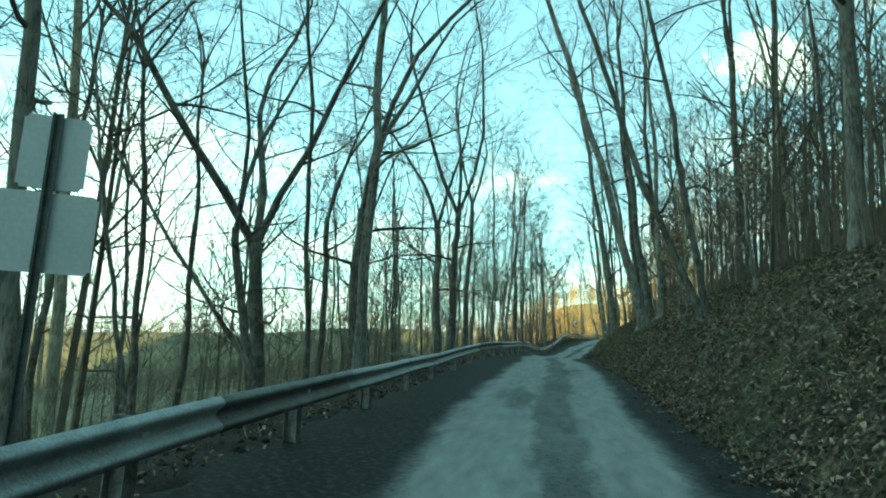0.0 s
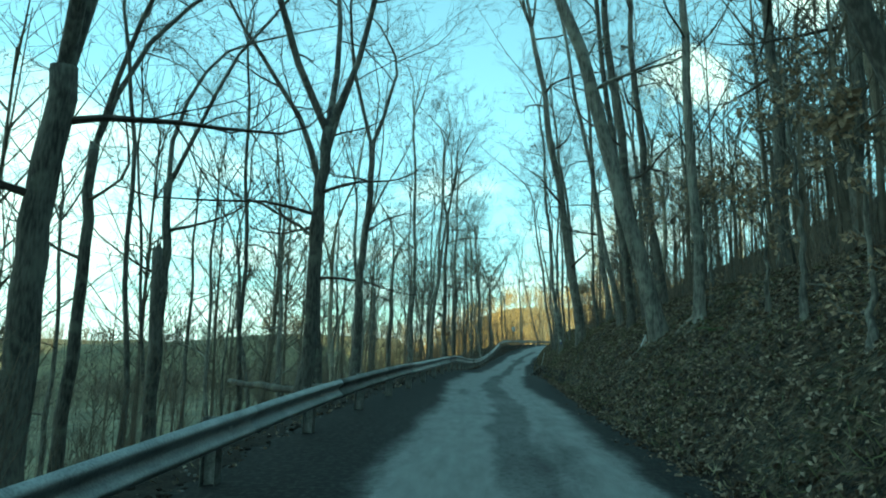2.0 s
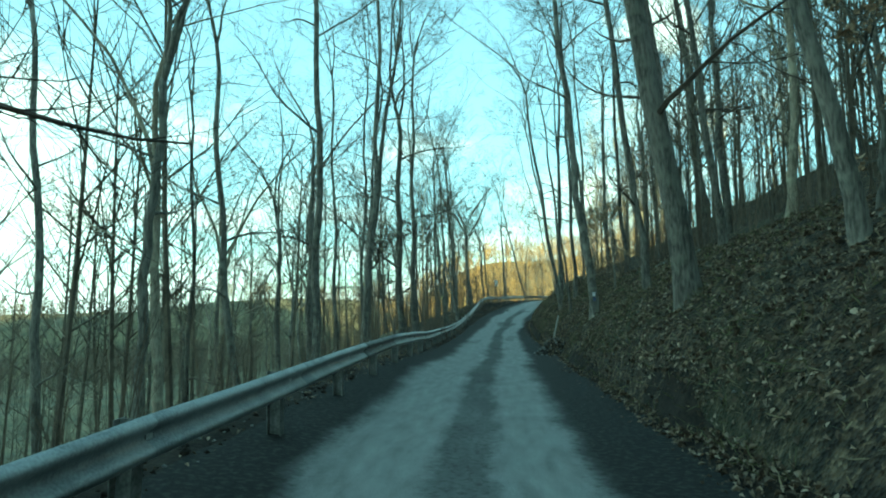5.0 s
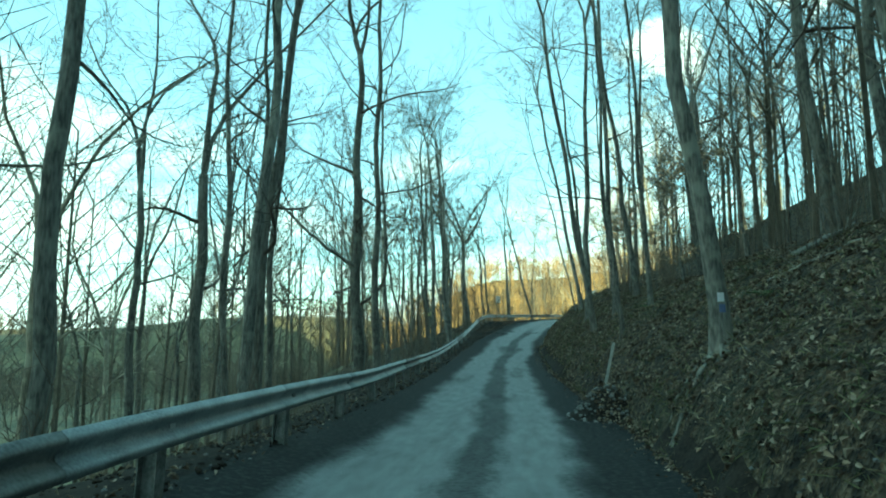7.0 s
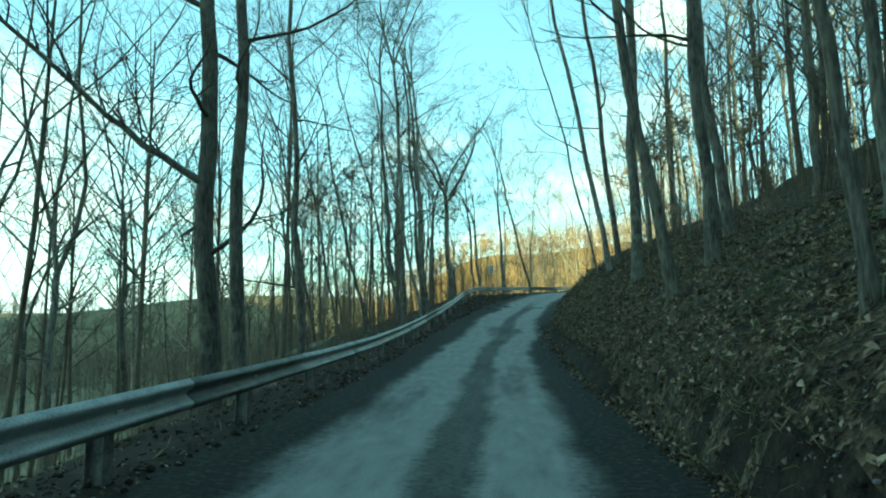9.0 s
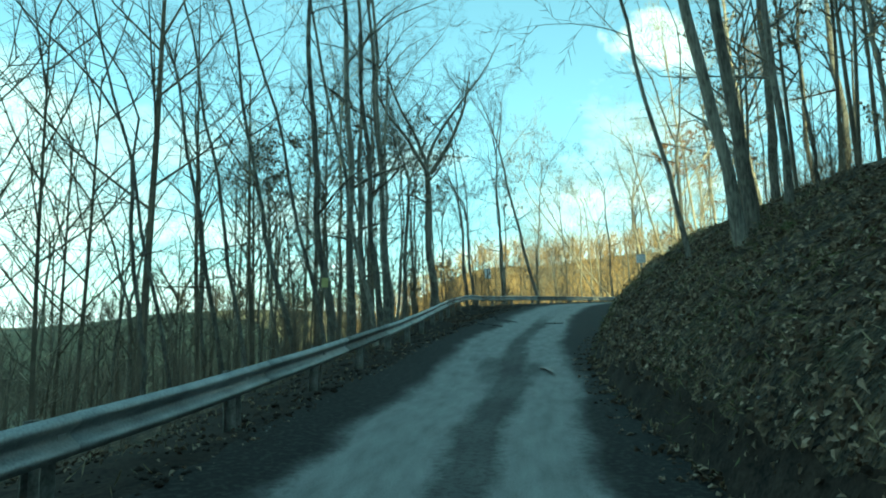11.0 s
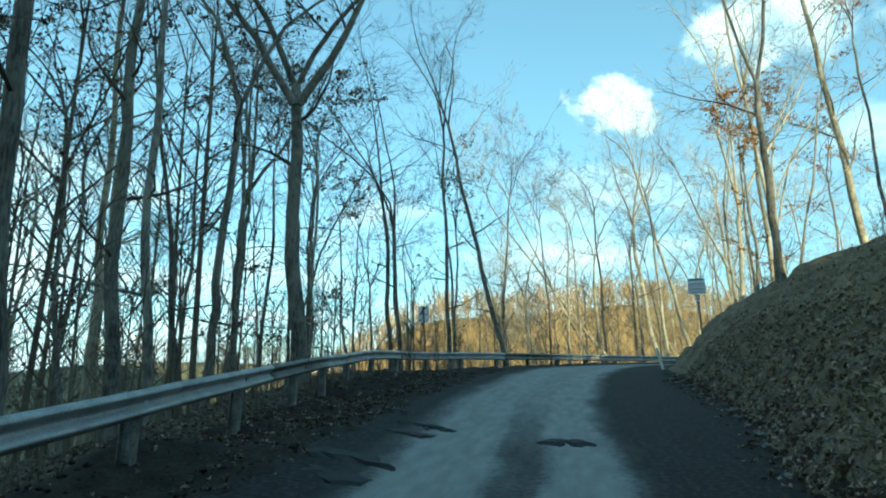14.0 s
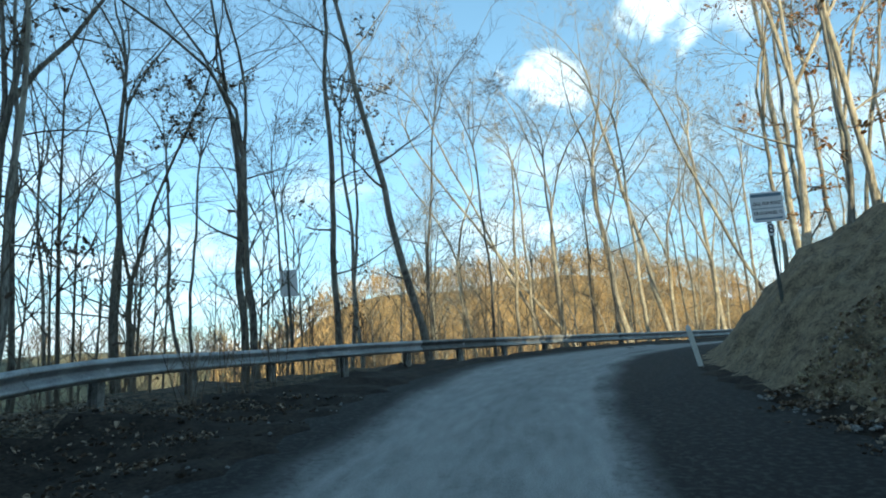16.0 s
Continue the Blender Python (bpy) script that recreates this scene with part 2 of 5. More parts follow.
    l.new(calc("MULTIPLY", soft(noise_at(13, 9), 0.46, 0.66), calc("SUBTRACT", 1.0, lane)), gravel.inputs["Factor"])
    l.new(r.outputs[0], gravel.inputs["A"])
    gravel.inputs["B"].default_value = (0.044, 0.042, 0.038, 1)
    l.new(gravel.outputs["Result"], hsv.inputs["Color"])
    l.new(hsv.outputs[0], b.inputs["Base Color"])
    l.new(calc("ADD", 0.7, calc("MULTIPLY", grit, 0.3)), b.inputs["Roughness"])
    b.inputs["Specular IOR Level"].default_value = 0.22
    bp = n.new("ShaderNodeBump")
    bp.inputs["Strength"].default_value, bp.inputs["Distance"].default_value = 0.45, 0.012
    l.new(grit, bp.inputs["Height"])
    l.new(bp.outputs[0], b.inputs["Normal"])
    return mat


GROUND, ROAD = ground_material(), road_material()
PASTURE = material("far_woods_floor", (0.06, 0.068, 0.042), (0.26, 0.225, 0.125), 0.12, 0.95, 0, 0.8, 2.2)

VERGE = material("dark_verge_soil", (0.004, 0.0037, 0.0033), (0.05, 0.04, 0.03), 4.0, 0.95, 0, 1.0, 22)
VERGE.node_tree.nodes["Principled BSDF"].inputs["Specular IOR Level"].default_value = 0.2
TURF = material("dry_turf", (0.022, 0.017, 0.010), (0.25, 0.195, 0.115), 5.0, 0.95, 0, 1.0, 26)
# floor of the hill ahead, with golden low sunlight put into its colour
SUNLIT_FLOOR = material("sunlit_hillside", (0.12, 0.080, 0.030), (0.40, 0.265, 0.10), 0.06, 0.95, 0, 0.6, 0.7)

# ---- plan: the road's line, its heights and the land beside it ----
DRIVEN = [(eye[0], eye[1], eye[2] - 1.62) for _, eye, _, _ in PATH]
LINE = [(-6.2, -40, -2.2), (-1.4, -10, -0.5)] + DRIVEN[::2] + [(27.9, 101.3, 3.55), (30.6, 106.3, 4.1), (34.2, 110.8, 4.45), (39.5, 114, 4.7), (47, 116, 4.85), (58, 116, 5.0), (75, 112, 5.2), (110, 98, 5.5), (170, 66, 5.5)]


def smooth_line(points, step=1.0, rounds=5):
    p = np.array(points, float)
    d = np.r_[0, np.cumsum(np.hypot(*np.diff(p[:, :2], axis=0).T))]
    s = np.arange(0, d[-1], step)
    q = np.stack([np.interp(s, d, p[:, k]) for k in range(3)], 1)
    for _ in range(rounds):
        q[1:-1] = 0.25 * q[:-2] + 0.5 * q[1:-1] + 0.25 * q[2:]
    return q


ROAD_LINE = smooth_line(LINE)
ROAD_WAY = np.gradient(ROAD_LINE[:, :2], axis=0)
ROAD_WAY /= np.linalg.norm(ROAD_WAY, axis=1)[:, None]
ROAD_SIDE = np.stack([ROAD_WAY[:, 1], -ROAD_WAY[:, 0]], 1)  # to the right
ROAD_S = np.r_[0, np.cumsum(np.hypot(*np.diff(ROAD_LINE[:, :2], axis=0).T))]

LEFT = np.array([(0, 0), (3.2, 0), (4.3, -0.1), (5.5, -0.45), (9, -2.0), (16, -5.2), (30, -10.3), (60, -15), (130, -17), (260, -14), (400, 2), (560, 12), (900, 20)], float)
RIGHT = np.array([(0, 0), (2.4, 0), (2.6, 0.04), (3.0, 0.48), (3.6, 1.15), (4.6, 2.0), (6.4, 3.1), (9, 4.0), (14, 6.1), (24, 12.5), (40, 22), (75, 34), (110, 40), (160, 42), (900, 44)], float)


CUT = np.array([(0, 0), (3.0, 0), (3.15, 0.08), (3.25, 0.6), (3.65, 1.19)], float)  # the undercut foot of the bank on the middle stretch
BANK = np.array([(-20, 0.12), (20, 0.12), (27, -0.1), (31, -0.3), (36, -0.45), (40, -0.75), (50, -0.95), (55, -0.85), (59, -1.05), (65, -1.1), (72, -1.2), (78, -1.4), (82, -1.4), (86, -1.0), (90, -0.3), (92, 0.1), (95, 0.9), (98, 1.15), (102, 0.95), (106, 0.25), (112, 0.0), (130, 0)], float)  # along y: how far the bank stands back from the road


RAISE = np.array([(-30, 0.15), (5, 0.15), (17, -0.1), (30, 0.12), (47, 0.33), (56, 0.24), (66, 0.12), (80, 0.2), (100, 0.22), (112, 0.1), (140, 0.0)], float)  # along y


def waves(x, y, size, seed=0.0):
    """Cheap smooth unevenness between about -1 and 1."""
    a = np.sin(x / size * 1.7 + 1.3 + seed) * np.cos(y / size * 1.9 - 0.7 + seed)
    b = np.sin((x + y) / size * 3.1 + 2.1 * seed) * np.cos((x - 0.6 * y) / size * 3.7 + 0.4)
    c = np.sin((0.8 * x - y) / size * 7.3 + seed) * np.cos((x + 0.5 * y) / size * 6.1)
    return 0.55 * a + 0.3 * b + 0.15 * c


def road_place(x, y):
    """Nearest place on the road's line: index, signed way to the right of it."""
    x, y = np.atleast_1d(np.asarray(x, float)), np.atleast_1d(np.asarray(y, float))
    index, off = np.zeros(len(x), int), np.zeros(len(x))
    for a in range(0, len(x), 4000):
        px, py = x[a : a + 4000, None], y[a : a + 4000, None]
        d2 = (px - ROAD_LINE[None, :, 0]) ** 2 + (py - ROAD_LINE[None, :, 1]) ** 2
        i = d2.argmin(1)
        v = np.stack([x[a : a + 4000], y[a : a + 4000]], 1) - ROAD_LINE[i, :2]
        side = (v * ROAD_SIDE[i]).sum(1)
        index[a : a + 4000], off[a : a + 4000] = i, np.sign(side) * np.sqrt(d2[np.arange(len(i)), i])
    return index, off


RAIL = [(-6.5, -25), (-2.75, 0), (0.35, 17.16), (9.75, 56.86), (11.14, 62.98), (11.89, 66.3), (21.3, 99.83), (22.9, 105.0), (25.2, 109.6), (28.0, 112.1), (31.5, 114.4), (36, 117.2), (42, 119.6), (50, 121), (60, 120.5), (74, 117)]


def rail_line():
    p = np.array(RAIL, float)
    d = np.r_[0, np.cumsum(np.hypot(*np.diff(p, axis=0).T))]
    s = np.arange(0, d[-1], 0.5)
    q = np.stack([np.interp(s, d, p[:, 0]), np.interp(s, d, p[:, 1])], 1)
    for _ in range(14):
        q[1:-1] = 0.25 * q[:-2] + 0.5 * q[1:-1] + 0.25 * q[2:]
    i, off = road_place(q[:, 0], q[:, 1])
    z = ROAD_LINE[i, 2] + np.interp(q[:, 1], RAISE[:, 0], RAISE[:, 1])
    z = z + np.interp(s, (105, 113.5, 119, 123, 131.5, 134.5, 138, 142.5, 146.5, 151.5, 157.5, 165.5, 175), (0, 0.01, 0.06, 0.16, 0.16, 0.2, 0.05, -0.06, -0.11, -0.19, -0.26, -0.32, -0.35))
    for _ in range(6):
        z[1:-1] = 0.25 * z[:-2] + 0.5 * z[1:-1] + 0.25 * z[2:]
    return s, np.c_[q, z]


RAIL_S, RAIL_P = rail_line()
RAIL_OFF = road_place(RAIL_P[:, 0], RAIL_P[:, 1])[1]


def spur_line(x, y):
    """Way back into the hill from the line, along the sun's way, on which the high ground ends."""
    return -0.985 * (x - 36) - 0.174 * (y - 100)


def bank_foot(y):
    """Way from the road's line to the foot of the bank."""
    cut = np.clip((np.asarray(y, float) - 26) / 14, 0, 1) * np.clip((94 - np.asarray(y, float)) / 8, 0, 1)
    return np.interp(y, BANK[:, 0], BANK[:, 1]) + 2.5 + 0.6 * cut


def bank_height(d, y):
    """Height of the cut bank over the road, d to the right of its line."""
    cut = np.clip((y - 26) / 14, 0, 1) * np.clip((94 - y) / 8, 0, 1)
    e = d - np.interp(y, BANK[:, 0], BANK[:, 1])
    plain = np.interp(e, RIGHT[:, 0], RIGHT[:, 1])
    return plain * (1 - cut) + np.where(e < 3.65, np.interp(e, CUT[:, 0], CUT[:, 1]), plain) * cut


def rail_shelf(x, y, off):
    """Height of the shelf of soil that carries the guardrail; far below elsewhere."""
    shelf = np.full(len(x), -1e3)
    near = np.flatnonzero((off < -2.5) & (off > -14) & (y > -20) & (y < 125))
    for a in range(0, len(near), 4000):
        n = near[a : a + 4000]
        d2 = (x[n, None] - RAIL_P[None, :, 0]) ** 2 + (y[n, None] - RAIL_P[None, :, 1]) ** 2
        i = d2.argmin(1)
        way = np.sqrt(d2[np.arange(len(n)), i])
        out = np.abs(off[n]) > np.abs(RAIL_OFF[i])
        corner = np.clip((y[n] - 92) / 6, 0, 1)  # the shelf is broad on the corner
        shelf[n] = RAIL_P[i, 2] - 0.1 - np.where(out, (0.75 - 0.4 * corner) * np.maximum(way - 0.35 - 1.6 * corner, 0), 0.11 * way)
    return shelf


def land(x, y):
    """Height of the ground at x, y (arrays)."""
    x, y = np.atleast_1d(np.asarray(x, float)), np.atleast_1d(np.asarray(y, float))
    i, off = road_place(x, y)
    d = np.abs(off)
    base = np.interp(d, (0, 30, 200), (1, 1, 0)) * ROAD_LINE[i, 2]
    shoulder = 2.4 * np.exp(-(((x - 24.5) ** 2 + (y - 107.5) ** 2) / 20.0))  # the wide gravel corner before the bend
    left = np.interp(np.maximum(d - shoulder, 0), LEFT[:, 0], LEFT[:, 1])
    right = bank_height(d, y)
    left = left + 2.2 * np.clip((y - 70) / 15, 0, 1) * np.clip((d - shoulder - 4.6) / 5, 0, 1) * np.exp(-(((d - 14) / 8) ** 2))  # a shelf below the last stretch
    right = np.minimum(right, 5.2 + 0.55 * np.maximum(spur_line(x, y), 0))
    lift = np.interp(y, RAISE[:, 0], RAISE[:, 1]) * np.clip((-off - 1.6) / 1.5, 0, 1) * np.clip((9 + off) / 4, 0, 1)
    z = base + np.where(off < 0, left + lift, right)
    # a mountain added out of view behind the start, to keep the low sun off the road
    z = z + (48 + 37 * np.clip((x + 60) / 45, 0, 1)) * np.clip((-45 - y) / 80, 0, 1) * np.clip((10 + spur_line(x, y)) / 14, 0, 1)
    z = np.maximum(z, rail_shelf(x, y, off))
    rough = np.clip((d - np.where(off > 0, bank_foot(y), 2.6)) / 3, 0, 1)
    z = z + rough * (0.16 * waves(x, y, 2.1) + np.where(y > 86, 0.2, 0.10) * np.clip((9 - d) / 3, 0, 1) * waves(x, y, 1.1, 4.0) + np.clip(d / 12, 0, 1) * 0.5 * waves(x, y, 9, 2.0) + np.clip(d / 90, 0, 1) * 3.0 * waves(x, y, 60, 1.0)) + np.where(off < 0, np.clip((d - 140) / 160, 0, 1) * (-9 - 14 * np.clip((-60 - x) / 120, 0, 1) + 20 * waves(x, y, 150, 5.0) + 8 * waves(x, y, 70, 2.5)), 0)
    clods = np.where(off > 0, 0.10 * np.clip((d - bank_foot(y)) / 0.6, 0, 1) * np.clip((12 - d) / 4, 0, 1), 0.0)
    z = z + clods * np.where(y > 83, 2.3, 1.0) * (waves(x, y, 0.6, 7.0) + 0.8 * waves(x, y, 1.7, 9.0) + 0.9 * np.abs(waves(x, y, 0.5, 3.0)))
    hill = 37 * np.exp(-(((x - 110) / 85) ** 4 + ((y - 300) / 75) ** 2)) + 25 * np.exp(-(((x - 230) / 110) ** 2 + ((y - 290) / 90) ** 2))
    z = z + np.where(off < 0, hill, hill * np.clip(1 - d / 60, 0, 1))
    ridge = np.interp(x, (-260, -130, -90, -60, -40, -20, 20, 45), (0, 1.5, 3.5, 6.5, 9, 10, 9, -20))  # dull wooded hill across the valley
    z = np.maximum(z, np.where(off < -60, -26 + (ridge + 26) * np.exp(-(((y - 300) / 62) ** 2)), -1e3))
    z = z + 0.72 * np.exp(-((x - 14.3) ** 2 + (y - 54.8) ** 2) / 0.3)  # heap of gravel at the bank foot
    edge = np.where(off > 0, bank_foot(y) - 0.1, 3.0)
    return np.where(d < edge, z - 0.06 * np.clip((edge - d) / 0.3, 0, 1), z)


def road_top(x, y):
    """Height of the road's surface."""
    i, off = road_place(x, y)
    return float(ROAD_LINE[i[0], 2]) + 0.03 + float(np.interp(y, RAISE[:, 0], RAISE[:, 1])) * min(max((-off[0] - 1.6) / 1.5, 0), 1)


def mesh_ob(name, verts, faces, mat, parent=None, smooth=False, label=""):
    me = bpy.data.meshes.new(name)
    me.from_pydata([tuple(v) for v in verts], [], faces)
    if mat:
        me.materials.append(mat)
    if smooth:
        me.polygons.foreach_set("use_smooth", [True] * len(me.polygons))
    me.update()
    ob = new(name, me)
    ob.parent = parent
    if label:
        tagged(ob, label)
    return ob


def steps(parts):
    """Grid lines: (start, end, step) stretches joined."""
    out = []
    for a, b, st in parts:
        out += list(np.arange(a, b, st))
    return np.array(out + [parts[-1][1]])


TURN = radians(-15)  # the land's grid runs along the road


def build_ground():
    xs = steps([(-900, -300, 60), (-300, -100, 20), (-100, -40, 6), (-40, -12, 1.6), (-12, -3, 0.5), (-3, 2, 0.3), (2, 10, 0.2), (10, 26, 0.9), (26, 80, 4), (80, 200, 15), (200, 800, 60)])
    ys = steps([(-500, -200, 60), (-200, -80, 12), (-80, -10, 6), (-10, 112, 0.27), (112, 130, 0.8), (130, 180, 4), (180, 420, 12), (420, 1100, 60)])
    gx, gy = np.meshgrid(xs, ys)
    gx, gy = gx.ravel(), gy.ravel()
    x, y = gx * math.cos(TURN) - gy * math.sin(TURN), gx * math.sin(TURN) + gy * math.cos(TURN)
    z = land(x, y)
    nx, ny = len(xs), len(ys)
    a = (np.arange(ny - 1)[:, None] * nx + np.arange(nx - 1)[None, :]).ravel()
    faces = np.stack([a, a + 1, a + nx + 1, a + nx], 1).tolist()
    ob = mesh_ob("ground", np.stack([x, y, z], 1), faces, GROUND, smooth=True)
    ob.data.materials.append(PASTURE)
    ob.data.materials.append(SUNLIT_FLOOR)
    ob.data.materials.append(TURF)
    ob.data.materials.append(VERGE)
    i, off = road_place(x[a], y[a])
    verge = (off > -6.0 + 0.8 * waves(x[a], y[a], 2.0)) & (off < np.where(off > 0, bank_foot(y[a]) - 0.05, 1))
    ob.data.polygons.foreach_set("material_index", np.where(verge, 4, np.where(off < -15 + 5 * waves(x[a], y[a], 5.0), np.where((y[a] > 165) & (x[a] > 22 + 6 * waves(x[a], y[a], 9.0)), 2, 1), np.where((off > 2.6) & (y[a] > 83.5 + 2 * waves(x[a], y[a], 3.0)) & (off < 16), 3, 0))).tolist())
    return tagged(ob, "brown leaf-littered woodland ground on a steep hillside", "ground", kind="structure")


CROWN = np.array([(0, 0.2), (47, 0.2), (53, 0.3), (60, 0.34), (66, 0.4), (72, -0.02), (78, -0.35), (87, -0.6), (99, -0.62), (104, -0.5), (118, -0.6), (122, -0.4), (129, -0.44), (140, -0.55)], float)  # where the dark crown runs, along the road


def build_road():
    across = np.r_[np.linspace(-3.15, 0, 10), np.linspace(0, 2.5, 10)[1:]]
    verts, uvs = [], []
    for k in range(len(ROAD_LINE)):
        for u in across:
            edge = min(1.0, min(u + 3.15, 2.5 - u) / 0.45)
            if u > 0:
                u = u * (float(bank_foot(ROAD_LINE[k, 1])) + 0.12) / 2.5
            p = ROAD_LINE[k, :2] + ROAD_SIDE[k] * u
            crown = -0.02 + 0.05 * edge + float(np.interp(p[1], RAISE[:, 0], RAISE[:, 1])) * min(max((-u - 1.6) / 1.5, 0), 1)
            verts.append((p[0], p[1], ROAD_LINE[k, 2] + crown + 0.012 * float(noise.noise((p[0] * 0.7, p[1] * 0.7, 0)))))
            uvs.append((u - np.interp(ROAD_S[k], CROWN[:, 0], CROWN[:, 1]), ROAD_S[k]))
    m = len(across)
    faces = [(k * m + j, k * m + j + 1, (k + 1) * m + j + 1, (k + 1) * m + j) for k in range(len(ROAD_LINE) - 1) for j in range(m - 1)]
    ob = mesh_ob("road", verts, faces, ROAD, smooth=True)
    layer = ob.data.uv_layers.new(name="metres")
    flat = np.array([uvs[lp.vertex_index] for lp in ob.data.loops], float).ravel()
    layer.data.foreach_set("uv", flat)
    return tagged(ob, "narrow worn asphalt road with pale wheel tracks and a dark crown", "road", kind="structure")


build_ground()
build_road()


# ---- guardrail ----
def on_rail(s):
    p = np.array([np.interp(s, RAIL_S, RAIL_P[:, k]) for k in range(3)])
    w = np.array([np.interp(s + 0.3, RAIL_S, RAIL_P[:, k]) - np.interp(s - 0.3, RAIL_S, RAIL_P[:, k]) for k in range(2)])
    w /= np.linalg.norm(w)
    return p, w, np.array([w[1], -w[0]])


W_BEAM = [(0.042 * (1 - math.cos(2 * math.pi * h / 0.196)), h) for h in np.linspace(0.158, -0.158, 27)]  # two rounded ribs with a trough between


def rail_panel(s0, s1, mat, parent, out=0.0, sag=0.0):
    """One W-beam length, with thickness, swept along the rail's line."""
    verts, faces = [], []
    ss = np.linspace(s0, s1, 9)
    ring = [(a + out, h) for a, h in W_BEAM] + [(a + out - 0.005, h * 0.985) for a, h in reversed(W_BEAM)]
    m = len(ring)
    for s in ss:
        p, w, side = on_rail(s)
        for a, h in ring:
            verts.append((p[0] + side[0] * a, p[1] + side[1] * a, p[2] + 0.585 + h + sag * math.sin(math.pi * (s - s0) / (s1 - s0))))
    for k in range(len(ss) - 1):
        faces += [(k * m + j, k * m + (j + 1) % m, (k + 1) * m + (j + 1) % m, (k + 1) * m + j) for j in range(m)]
    faces += [tuple(range(m - 1, -1, -1)), tuple(range((len(ss) - 1) * m, len(ss) * m))]
    return mesh_ob("rail_panel", verts, faces, mat, parent, smooth=True)


def rail_post(s, parent, tilt=0.0):
    """A steel I-section post with its block, behind the beam."""
    bm = bmesh.new()

    def box(x0, x1, y0, y1, z0, z1):
        g = bmesh.ops.create_cube(bm, size=1.0)["verts"]
        for v in g:
            v.co = Vector((x0 if v.co.x < 0 else x1, y0 if v.co.y < 0 else y1, z0 if v.co.z < 0 else z1))

    box(-0.075, 0.075, 0.225, 0.235, -0.9, 0.70)
    box(-0.075, 0.075, 0.075, 0.085, -0.9, 0.70)
    box(-0.004, 0.004, 0.0845, 0.2255, -0.9, 0.70)
    box(-0.05, 0.05, 0.004, 0.0755, 0.46, 0.69)
    me = bpy.data.meshes.new("post")
    bm.to_mesh(me)
    bm.free()
    me.materials.append(POST)
    ob = new("post", me)
    ob.parent = parent
    p, w, side = on_rail(s)
    ob.matrix_basis = Matrix.Translation(p) @ Matrix.Rotation(math.atan2(w[1], w[0]), 4, "Z") @ Matrix.Rotation(tilt, 4, "X")
    return ob


def build_guardrail():
    rng = random.Random(4)
    top = tagged(new("guardrail"), "long W-beam steel guardrail on steel posts along the drop", "guardrail")
    d = [float(RAIL_S[np.argmin(np.hypot(RAIL_P[:, 0] - x, RAIL_P[:, 1] - y))]) for x, y in ((0.35, 17.16), (9.75, 56.86), (21.3, 99.83))]
    marks = [d[0] - 3.14 * k for k in range(12, 0, -1)] + list(np.linspace(d[0], d[1], 14))[:-1] + list(np.linspace(d[1], d[2], 15))[:-1]
    marks += list(np.arange(d[2], RAIL_S[-1] - 1, 2.4))
    bm = bmesh.new()
    g = bmesh.ops.create_cube(bm, size=1.0)["verts"]
    for v in g:
        v.co = Vector((v.co.x * 0.09, v.co.y * 0.007, v.co.z * 0.045))
    bmesh.ops.bevel(bm, geom=list(bm.edges), offset=0.002, segments=1, affect="EDGES")
    plate = bpy.data.meshes.new("washer")
    bm.to_mesh(plate)
    bm.free()
    plate.materials.append(WASHER)
    for s in marks:
        rail_post(s, top, radians(rng.uniform(-3, 3)))
        p, w, side = on_rail(s)
        ob = new("washer", plate)
        ob.parent = top
        ob.matrix_basis = Matrix.Translation((p[0] + side[0] * 0.012, p[1] + side[1] * 0.012, p[2] + 0.585)) @ Matrix.Rotation(math.atan2(w[1], w[0]), 4, "Z")
    s, k = d[0] + 11.27 - 3.81 * 14, 0
    while s < RAIL_S[-1] - 4:
        y = on_rail(s + 1)[0][1]
        worn = 27.5 < y < 31 or k % 5 == 3
        rail_panel(s - 0.16, s + 3.81, STEEL_OLD if worn else STEEL, top, 0.006 * (k % 2), rng.uniform(-0.012, 0.006))
        s, k = s + 3.81, k + 1
    return top


build_guardrail()


